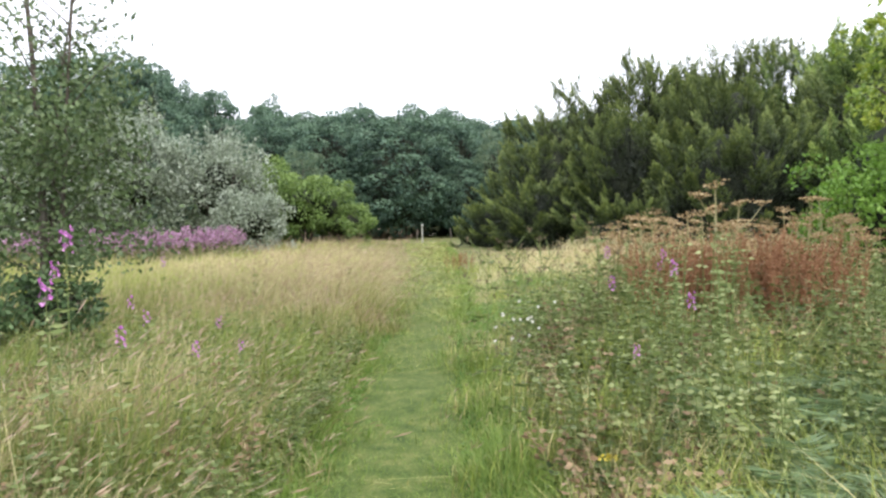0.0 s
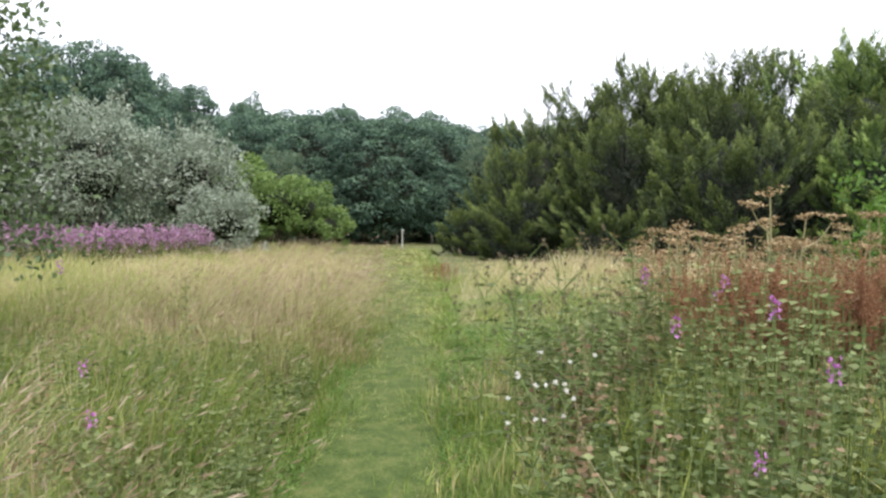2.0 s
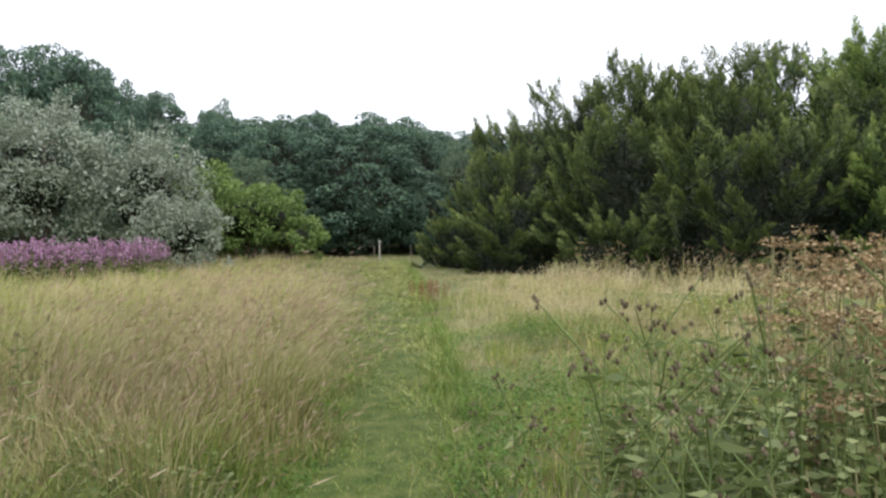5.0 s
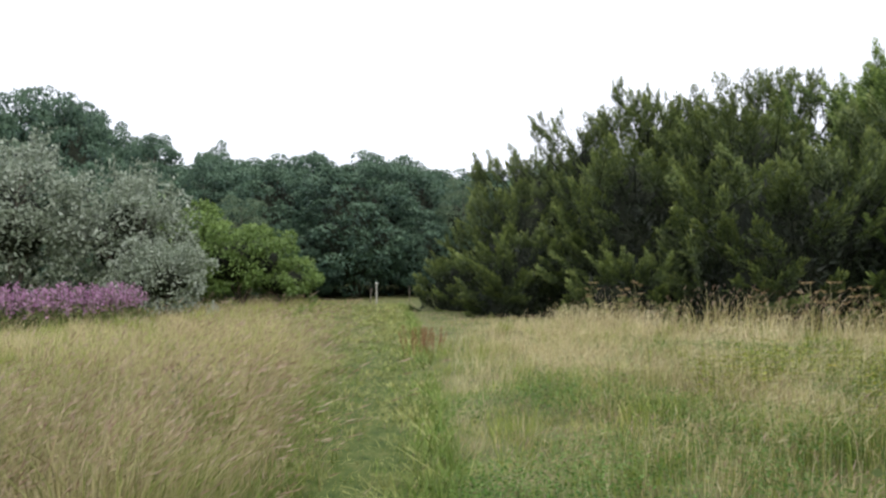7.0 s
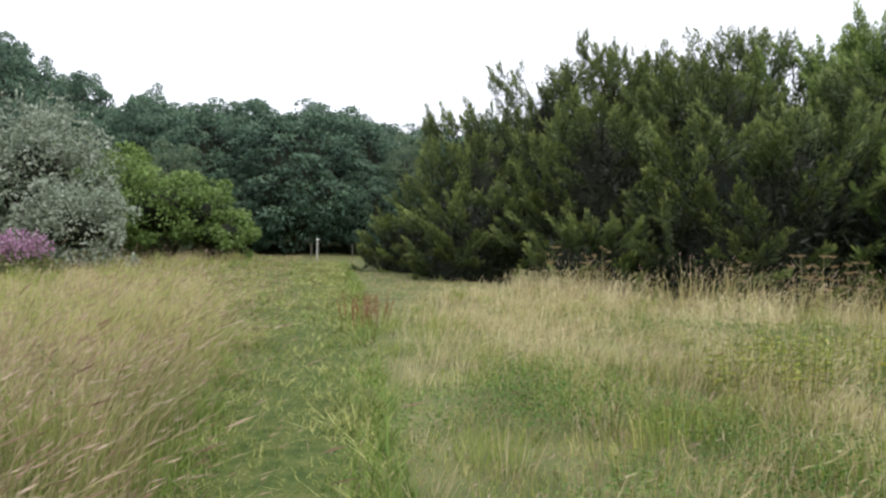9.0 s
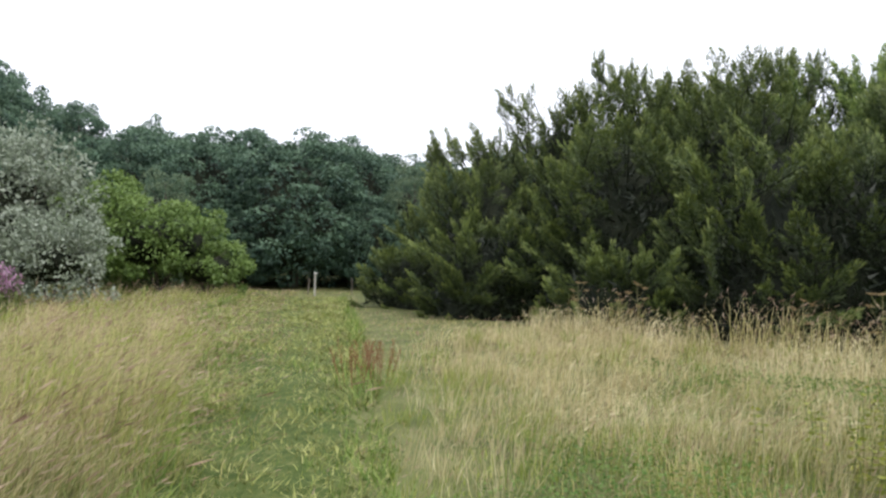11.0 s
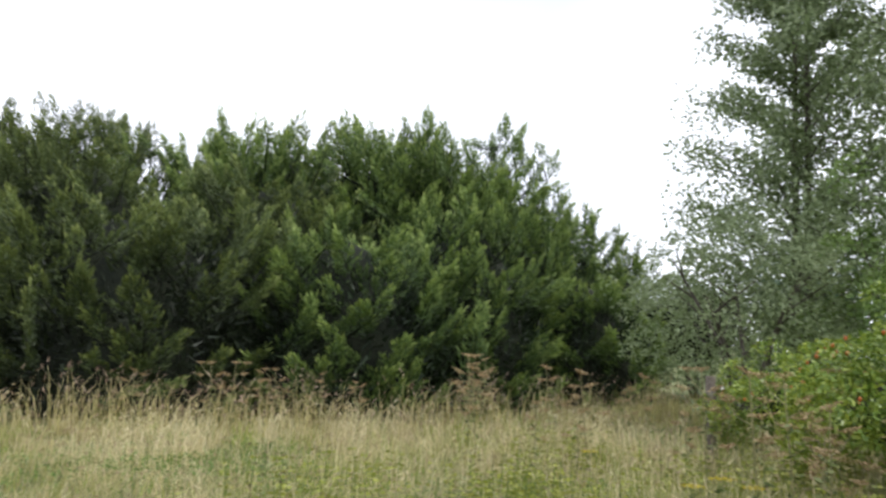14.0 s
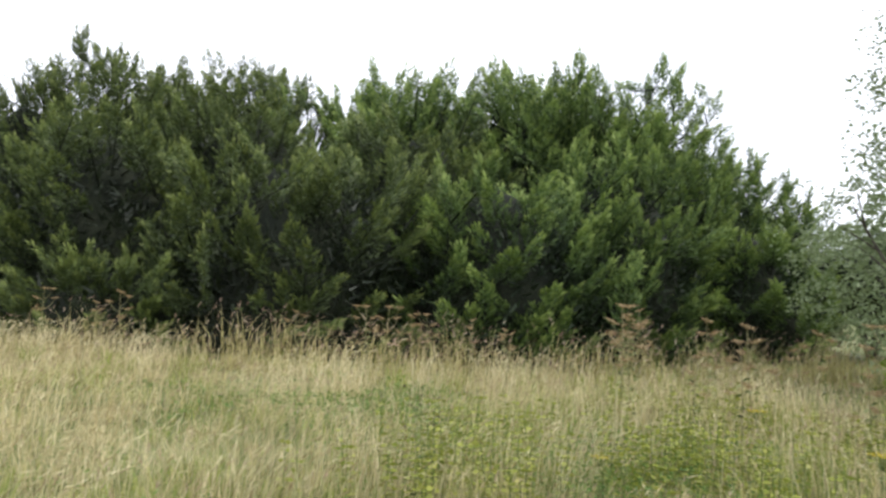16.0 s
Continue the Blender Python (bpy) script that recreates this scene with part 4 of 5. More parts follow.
def birch(x, y, r, h, count, k):
    t = root("birch", x, y, 0, BIR, "tree", "birches behind the rose bushes")
    gt = Geo()
    g = Geo()
    n = 34
    for s in range(2):
        ox = 0.35 * s
        pts = [(ox + 0.25 * math.sin(2.2 * q + k + s), 0.25 * math.cos(1.9 * q + k) + 0.3 * s, h * q - (0.05 if q == 0 else 0)) for q in np.linspace(0, 1, 8)]
        tube(gt, pts, [0.13, 0.11, 0.10, 0.085, 0.07, 0.05, 0.03, 0.01], 7)
        for i in range(n):
            q = 0.05 + 0.93 * i / n
            b = np.array([np.interp(q, np.linspace(0, 1, 8), [p[a] for p in pts]) for a in range(3)])
            a = i * 2.4 + k + s
            reach = r * (1.0 - 0.62 * q) * (0.65 + 0.5 * rng.random())
            e = b + np.array([math.cos(a) * reach, math.sin(a) * reach, reach * 0.65])
            m = (b + e) / 2 + np.array([0, 0, 0.12 * reach])
            tube(gt, [b, m, e], [0.028, 0.016, 0.005], 4)
            c = count // (2 * n)
            u = rng.random(c) ** 0.7
            pos = np.where(u[:, None] < 0.5, b + (m - b) * (u[:, None] * 2), m + (e - m) * (u[:, None] * 2 - 1))
            pos = pos + np.clip(rng.normal(size=(c, 3)), -1.5, 1.5) * (0.16 + 0.20 * u)[:, None] * np.array([1, 1, 0.9]) * reach * 0.40
            leaves(g, pos, rng.normal(size=(c, 3)) + np.array([0, 0, -0.7]), 0.12 * (0.7 + 0.6 * rng.random(c)), 0.10, rng.random(c), 0.2, 0.1, True)
    part("trunk", gt, M_BARK, t)
    part("crown", g, M_BIRCHLEAF, t)


birch(19.8, 14.4, 3.6, 13.5, 36000, 0.7)
birch(20.6, 11.4, 4.6, 14.5, 32000, 2.9)
shrub("hazel_bush", 16.9, 15.4, 2.5, 4.6, 9000, 0.10, M_BIRCHLEAF, 0.3, "green leafy bush under the birch trees", hollow=1.0)
shrub("hazel_bush", 17.5, 11.4, 3.3, 5.0, 11000, 0.11, M_GREENBUSH, 1.3, "tall mixed green bush beside the birch trees", hollow=1.0)
shrub("hawthorn", 27.5, 19.0, 2.6, 4.6, 3500, 0.18, M_BIRCHLEAF, 2.3, "grey-green hawthorn between yews and birches", hollow=0.2)
shrub("hawthorn", 33.5, 9.5, 4.2, 8.2, 5200, 0.22, M_OAK, 3.3, "dark green tree in the hedge behind the birches", "tree")
shrub("hawthorn", 31.5, 15.5, 3.2, 5.6, 3600, 0.22, M_OAK, 4.3, "dark green tree in the hedge behind the birches", "tree")


def rose_bush(x, y, r, h, count, k, hips, flowers):
    t = shrub("rose_bush", x, y, r, h, int(count * 2.3), 0.068, M_ROSE, k, "green wild rose bush with orange hips, a few white flowers", stems=8, hollow=0.35, clumps=75)
    g = Geo()
    core(g, (0, 0, 0), (0.019, 0.019, 0.025), 0.6, 4, 6, 0.0)
    hip = g.mesh("rose_hip", M_HIPS)
    for i in range(hips):
        a, u = rng.random() * 6.283, rng.random() * 0.9
        ob = new("rose_hip", hip)
        ob.parent = t
        ob.location = (math.cos(a) * math.sqrt(1 - u * u) * r * 0.97, math.sin(a) * math.sqrt(1 - u * u) * r * 0.97, h * 0.5 * (1 + u * 0.97))
        tagged(ob, "orange-red rose hip")
    for i in range(flowers):
        g = Geo()
        a, u = math.pi + rng.normal() * 0.8, rng.random() * 0.6
        d = np.array([math.cos(a) * math.sqrt(1 - u * u), math.sin(a) * math.sqrt(1 - u * u), u])
        c = d * np.array([r, r, h * 0.5]) * 1.0 + np.array([0, 0, h * 0.5])
        b = np.arange(5) * 2 * np.pi / 5
        side, up = unit(np.cross(d, (0, 0, 1.0))), np.array([0, 0, 1.0])
        leaves(g, np.repeat(c[None], 5, 0), side * np.cos(b)[:, None] + up * np.sin(b)[:, None] + d * 0.3, 0.05, 0.045, 0.8)
        part("rose_flower", g, M_FLUFF, t, "white wild rose flower")


rose_bush(9.6, 12.4, 1.35, 2.0, 6500, 0.2, 60, 0)
rose_bush(9.3, 10.2, 1.3, 1.9, 5000, 1.2, 40, 0)
rose_bush(12.2, 13.9, 1.2, 1.55, 5000, 2.2, 16, 5)
rose_bush(11.9, 11.9, 1.3, 1.7, 5000, 3.2, 24, 2)

shrub("bright_green_shrub", 6.5, 10.6, 1.05, 2.55, 6500, 0.085, M_BRIGHT, 0.6, "bright yellow-green leafy shrub beside brown umbels", hollow=0.3, stems=7, base=0.12)
shrub("sapling", 6.6, 10.2, 0.9, 5.0, 2600, 0.09, M_ROSE, 1.6, "thin green sapling rising behind the bright shrub", "tree", hollow=1.0, stems=3, base=0.4, clumps=26)


# the sparse tree beside the path
def near_tree(x, y, k):
    t = root("young_tree", x, y, 0, "thin young tree with bare pale upper twigs and sparse leaves", "tree")
    gt, g = Geo(), Geo()
    for s, (lx, ly, h, r0) in enumerate(((-0.15, 0.3, 6.4, 0.06), (0.75, 0.2, 5.6, 0.04), (0.25, 0.9, 5.0, 0.035))):
        pts = np.array([(lx * q + 0.08 * math.sin(4 * q + s), ly * q + 0.06 * math.cos(3 * q + s), h * q - (0.05 if q == 0 else 0)) for q in np.linspace(0, 1, 8)])
        tube(gt, pts, np.linspace(r0, 0.006, 8), 6)
        for i in range(17):
            q = 0.22 + 0.76 * i / 17
            b = np.array([np.interp(q, np.linspace(0, 1, 8), pts[:, a]) for a in range(3)])
            a = i * 2.4 + k + s * 1.3
            reach = 1.25 * (1.05 - 0.6 * q) * (0.7 + 0.5 * rng.random())
            e = b + np.array([math.cos(a) * reach, math.sin(a) * reach, reach * (0.75 if q > 0.3 else 0.1)])
            m = (b + e) / 2 + np.array([0, 0, 0.1 * reach])
            tube(gt, [b, m, e], [0.012, 0.008, 0.003], 4)
            c = int((330 if q < 0.45 else 130 if q < 0.58 else 28 if q < 0.78 else 9))
            u = 0.25 + 0.75 * rng.random(c)
            pos = b + (e - b) * u[:, None] + rng.normal(size=(c, 3)) * 0.19
            leaves(g, pos, rng.normal(size=(c, 3)) + np.array([0, 0, -0.4]), 0.085 * (0.7 + 0.6 * rng.random(c)), 0.05, rng.random(c) * 0.8, 0, 0.12)
    part("trunk", gt, M_BARK, t)
    part("crown", g, M_YOUNG, t)


near_tree(-4.7, 8.7, 0.5)


shrub("elder_bush", -4.45, 8.4, 0.62, 1.15, 2000, 0.085, M_DARKLEAF, 0.9, "low dark green bush at the foot of the thin tree", stems=5, hollow=0.3, base=0.2, clumps=36)

# ---- posts ----
def waymark_post(x, y):
    t = root("waymark_post", x, y, 0, "slim pale wooden waymark post with a capped top", "post")
    bm = bmesh.new()
    bmesh.ops.create_cube(bm, size=1, matrix=Matrix.Translation((0, 0, 0.575)) @ Matrix.Diagonal((0.085, 0.085, 1.35, 1)))
    bmesh.ops.bevel(bm, geom=bm.edges[:], offset=0.012, segments=2, affect="EDGES")
    me = bpy.data.meshes.new("shaft")
    bm.to_mesh(me)
    bm.free()
    me.materials.append(M_GREYPOST)
    new("shaft", me).parent = t
    bm = bmesh.new()
    bmesh.ops.create_cube(bm, size=1, matrix=Matrix.Translation((0.02, 0, 1.25)) @ Matrix.Rotation(0.15, 4, "Y") @ Matrix.Diagonal((0.20, 0.12, 0.07, 1)))
    bmesh.ops.bevel(bm, geom=bm.edges[:], offset=0.02, segments=2, affect="EDGES")
    me = bpy.data.meshes.new("cap")
    bm.to_mesh(me)
    bm.free()
    me.materials.append(M_WHITE)
    new("cap", me).parent = t


def fence_post(x, y, h, r, lean, label):
    g = Geo()
    tube(g, [(0, 0, -0.1), (lean * 0.5, 0, h * 0.5), (lean, 0.01, h - 0.02), (lean, 0.01, h)], [r, r * 0.95, r * 0.9, r * 0.7], 9)
    ob = new("fence_post", g.mesh("fence_post", M_POST))
    ob.matrix_basis = pose(x, y, 0)
    tagged(ob, label, "post")


waymark_post(-1.2, 53.0)
fence_post(-1.6, 53.5, 0.95, 0.035, 0.06, "short grey stake leaning beside the waymark post")
fence_post(0.85, 53.5, 1.0, 0.022, -0.03, "thin grey stake standing in the grass before the wood")
fence_post(12.1, 15.1, 1.3, 0.085, 0.04, "round weathered grey fence post among dry umbels")


# ---- herbs ----
def umbel_plant(h, n, k):
    """A dead hogweed: ribbed stem, forked side stems and flat brown umbels of many small seeds."""
    t = root("hogweed", 0, 0, 0, "tall dead hogweed with flat brown seed umbels", "wild plant", "dead hogweeds among the grass")
    g = Geo()
    top = np.array([0.12 * math.sin(k), 0.08 * math.cos(k), h])
    tube(g, [(0, 0, -0.05), top * 0.5 + np.array([0.02, 0, 0]), top], [0.012, 0.009, 0.006], 6)
    ends = [top]
    for i in range(n - 1):
        q = 0.42 + 0.50 * i / max(n - 1, 1)
        a = k + i * 2.4
        b = top * q
        e = b + np.array([math.cos(a) * 1.15, math.sin(a) * 1.15, 1.0]) * h * (0.13 + 0.06 * math.sin(i * 3.0 + k))
        tube(g, [b, (b + e) / 2 + np.array([0.02 * math.cos(a), 0.02 * math.sin(a), -0.02]), e], [0.006, 0.005, 0.004], 4)
        ends.append(e)
    part("stem", g, M_STEM, t)
    for e in ends:
        gu = Geo()
        r = 0.06 + 0.07 * rng.random()
        rays = 15
        tilt = rng.normal(size=2) * 0.25
        for j in range(rays):
            a = j * 2.4
            rr = r * math.sqrt((j + 0.5) / rays)
            q = e + np.array([math.cos(a) * rr, math.sin(a) * rr, 0.05 + 0.004 * rng.normal() + rr * (tilt[0] * math.cos(a) + tilt[1] * math.sin(a))])
            tube(gu, [e, q], [0.0016, 0.001], 3)
            c = 5
            leaves(gu, np.repeat(q[None], c, 0) + rng.normal(size=(c, 3)) * np.array([0.013, 0.013, 0.003]), rng.normal(size=(c, 3)) * np.array([1, 1, 0.3]), 0.026, 0.018, rng.random(c))
        part("umbel", gu, M_UMBEL, t)["kind"] = "stuff"
    gl = Geo()
    c = 34
    zz = rng.random(c) * h * 0.75
    a = rng.random(c) * 6.283
    leaves(gl, np.stack([0 * zz, 0 * zz, zz], 1), np.stack([np.cos(a), np.sin(a), rng.normal(size=c) * 0.4], 1), 0.06 + 0.10 * rng.random(c), 0.035, rng.random(c), 0, 0.2)
    part("leaf", gl, M_HERB, t, "withered green leaf")["kind"] = "stuff"
    return t


def dock(h, k):
    """A clump of sorrel stems, each thinly set with dry seeds on steep side shoots."""
    t = root("dock", 0, 0, 0, "rust-red dock in seed with branching dry spikes", "wild plant", "rust-red docks")
    for i in range(10):
        gs, g = Geo(), Geo()
        a = k + i * 2.4
        rr = 0.05 + 0.2 * (i / 10)
        base = np.array([math.cos(a) * rr, math.sin(a) * rr, -0.03])
        e = np.array([math.cos(a) * rr * 2.2 + 0.05, math.sin(a) * rr * 2.2, h * (0.75 + 0.25 * rng.random())])
        tube(gs, [base, (base + e) / 2 + np.array([0, 0, 0.04]), e], [0.005, 0.004, 0.0015], 4)
        for j in range(7):
            q = 0.40 + 0.08 * j
            b = base + (e - base) * q
            c = a + j * 2.4
            f = b + np.array([math.cos(c) * 0.10, math.sin(c) * 0.10, 0.26]) * (1.25 - q)
            tube(gs, [b, f], [0.0022, 0.001], 3)
            m = 16
            u = rng.random(m)
            leaves(g, b + (f - b) * u[:, None] + rng.normal(size=(m, 3)) * 0.009, rng.normal(size=(m, 3)) + np.array([0, 0, 0.5]), 0.019, 0.011, rng.random(m))
        m = 40
        u = 0.42 + 0.58 * rng.random(m)
        leaves(g, base + (e - base) * u[:, None] + rng.normal(size=(m, 3)) * 0.010, rng.normal(size=(m, 3)) + np.array([0, 0, 0.5]), 0.019, 0.011, rng.random(m))
        st = part("stem", gs, M_DOCK, t)
        part("seed_spike", g, M_DOCK, st)["kind"] = "stuff"
    return t


def leafy_stem(g, gs, x, y, h, leaf, pairs, lean, material_tone=0.5, ratio=0.42):
    base = np.array([x, y, 0.0])
    e = base + np.array([lean[0], lean[1], h])
    tube(gs, [base, (base + e) / 2 + np.array([0.01, 0.0, 0.02]), e], [0.005, 0.004, 0.002], 4)
    m = pairs * 2
    q = 0.12 + 0.88 * np.repeat(np.arange(pairs) / pairs, 2)
    a = np.repeat(np.arange(pairs) * 1.57 + x * 9, 2) + np.tile([0, np.pi], pairs) + rng.normal(size=m) * 0.3
    pos = base + (e - base) * q[:, None]
    leaves(g, pos, np.stack([np.cos(a), np.sin(a), 0.15 - 0.3 * rng.random(m)], 1), leaf * (1.15 - 0.55 * q) * (0.7 + 0.6 * rng.random(m)), leaf * ratio, np.clip(material_tone + 0.7 * (rng.random(m) - 0.5), 0, 1), 0, 0.12)
    return e


def willowherb(h, k):
    t = root("willowherb", 0, 0, 0, "leafy willowherb stem topped by magenta-pink flowers", "wild flower", "pink willowherbs near the path")
    gs, gl, g = Geo(), Geo(), Geo()
    e = leafy_stem(gl, gs, 0, 0, h, 0.11, 15, (0.05 * math.sin(k), 0.04), ratio=0.2)
    part("stem", gs, M_GSTEM, t)
    part("leaf", gl, M_HERB, t)["kind"] = "stuff"
    for i in range(9):
        a = i * 2.4 + k
        c = e + np.array([math.cos(a) * 0.022, math.sin(a) * 0.022, -0.014 * i + 0.03])
        d = np.array([math.cos(a), math.sin(a), 0.35])
        b = np.arange(4) * np.pi / 2
        side = unit(np.cross(d, (0, 0, 1.0)))
        up = np.cross(side, d)
        leaves(g, np.repeat(c[None], 4, 0), side * np.cos(b)[:, None] + up * np.sin(b)[:, None] + 0.3 * d, 0.018, 0.016, rng.random(4))
    part("flower_spike", g, M_PINK, t)["kind"] = "stuff"
    return t


def thistle(h, k, fluffy):
    t = root("thistle", 0, 0, 0, "branching thistle gone to seed with brown heads" + (" and white down" if fluffy else ""), "wild plant", "thistles beside the path")
    gs, gl = Geo(), Geo()
    e = leafy_stem(gl, gs, 0, 0, h, 0.13, 9, (0.08 * math.sin(k), 0.08 * math.cos(k)), ratio=0.2)
    ends = [e]
    for i in range(7):
        a = k + 2.4 * i
        b = e * (0.58 + 0.055 * i)
        f = b + np.array([math.cos(a) * 0.15, math.sin(a) * 0.15, 0.12 + 0.06 * rng.random()]) * h
        tube(gs, [b, f], [0.004, 0.002], 4)
        ends.append(f)
    part("stem", gs, M_GSTEM, t)
    part("leaf", gl, M_HERB, t)["kind"] = "stuff"
    for i, f in enumerate(ends):
        if fluffy and i in (0, 5, 6, 7):
            g = Geo()
            core(g, f, (0.010, 0.010, 0.009), rng.random(), 5, 7, 0.2, i)
            m = 14
            leaves(g, np.repeat(f[None], m, 0), rng.normal(size=(m, 3)) + np.array([0, 0, 0.6]), 0.019, 0.008, rng.random(m))
            part("down", g, M_FLUFF, t, "white tuft of thistle down")
        else:
            g = Geo()
            for c in range(3):
                q = f + rng.normal(size=3) * 0.012
                core(g, q, (0.006, 0.006, 0.009), rng.random(), 4, 6, 0.1, i)
                m = 6
                leaves(g, np.repeat(q[None], m, 0), rng.normal(size=(m, 3)) + np.array([0, 0, 0.7]), 0.016, 0.005, rng.random(m))
            part("seed_head", g, M_DARKBERRY, t)["kind"] = "stuff"
    return t


def spread(makers, places, turn=1.9):
    """Copies of a few masters over places (x, y, scale)."""
    kinds = [m() for m in makers]
    for i, (x, y, s) in enumerate(places):
        z = float(height(np.array(x), np.array(y)))
        ob = copy_thing(kinds[i % len(kinds)], pose(x, y, z))
        ob.matrix_basis = pose(x, y, z, 0, 0, math.degrees(i * turn)) @ Matrix.Diagonal((s, s, s, 1))
    for t in kinds:
        for o in (*t.children_recursive, t):
            bpy.data.objects.remove(o)


# dead hogweeds: a drift on the near right, and before the yews and roses
hog = [(3.2, 8.6, 1.2), (3.35, 8.8, 1.12)]
hog += [(float(rng.uniform(1.3, 5.9)), float(rng.uniform(7.9, 11.0)), float(rng.uniform(0.84, 1.08))) for i in range(54)]
hog = [(x, y, s * (0.86 if x < 2.2 else 1)) for x, y, s in hog]
hog = [q for q in hog if q[0] > 2.3 or q[1] < 8.6]
hog += [(float(rng.uniform(8.2, 12.6)), float(rng.uniform(12.4, 17.8)), float(rng.uniform(0.66, 0.98))) for i in range(15)]
hog += [(float(rng.uniform(6.2, 8.6)), float(rng.uniform(10.6, 13.6)), float(rng.uniform(0.62, 0.98))) for i in range(17)]
hog += [(float(rng.uniform(7.0, 10.8)), float(rng.uniform(9.6, 12.6)), float(rng.uniform(0.55, 0.85))) for i in range(26)]
hog += [(float(x), float(front_y(x) - 1.0 - rng.random()), float(rng.uniform(0.68, 0.85))) for x in rng.uniform(5, 14, 16)]
spread([lambda: umbel_plant(1.55, 6, 0.3), lambda: umbel_plant(1.40, 5, 1.9), lambda: umbel_plant(1.3, 5, 3.1), lambda: umbel_plant(1.55, 7, 4.4), lambda: umbel_plant(1.2, 5, 5.2)], hog)

docks = [(5.35, 12.05, 0.95), (5.6, 11.8, 1.05)] + [(2.1 + 1.75 * i / 29, 6.95 + 0.85 * lattice(i, 7, 2), 1.0 + 0.2 * lattice(i, 3, 5)) for i in range(30)]
spread([lambda: dock(1.26, 0.2), lambda: dock(1.18, 2.2)], docks)
spread([lambda: dock(0.75, 0.9)], [(0.45, 21.2, 0.9), (0.75, 21.6, 0.8)])

pink = [(-2.3, 4.5, 1.25), (-2.7, 5.3, 1.1), (-1.95, 3.7, 1.05), (-1.65, 3.7, 0.85), (-3.1, 8.4, 0.95), (-1.4, 4.3, 0.72), (-2.5, 5.9, 0.85), (-2.0, 5.0, 0.8), (-1.3, 4.9, 0.65), (-2.9, 4.6, 1.2), (-1.7, 5.6, 0.7),
        (1.7, 7.3, 0.95), (1.3, 5.7, 0.86), (2.05, 6.9, 0.9), (1.75, 5.4, 0.95), (1.6, 4.7, 0.86), (2.1, 7.2, 0.8), (1.15, 4.3, 0.66)]
spread([lambda: willowherb(1.25, 0.4), lambda: willowherb(1.25, 2.4)], pink)
spread([lambda: thistle(1.0, 0.2, True), lambda: thistle(1.05, 1.4, True)], [(0.48, 5.0, 0.9), (0.58, 5.05, 0.85), (0.44, 4.95, 0.8), (0.64, 5.4, 0.9)])
spread([lambda: thistle(1.25, 0.9, False), lambda: thistle(1.15, 2.9, False)], [(0.4, 7.0, 1.05), (0.55, 6.6, 1.06), (0.72, 7.4, 1.1), (0.3, 7.7, 0.9), (1.0, 7.0, 1.1), (1.2, 7.8, 1.1), (0.95, 6.2, 0.95), (1.35, 6.6, 1.0), (0.7, 6.9, 1.0), (0.9, 7.6, 1.1), (1.5, 7.2, 1.15), (-1.6, 12.6, 0.85), (-2.3, 9.3, 0.8), (-1.5, 13.9, 0.75), (-3.4, 18.5, 0.6), (4.3, 16.4, 0.75)])


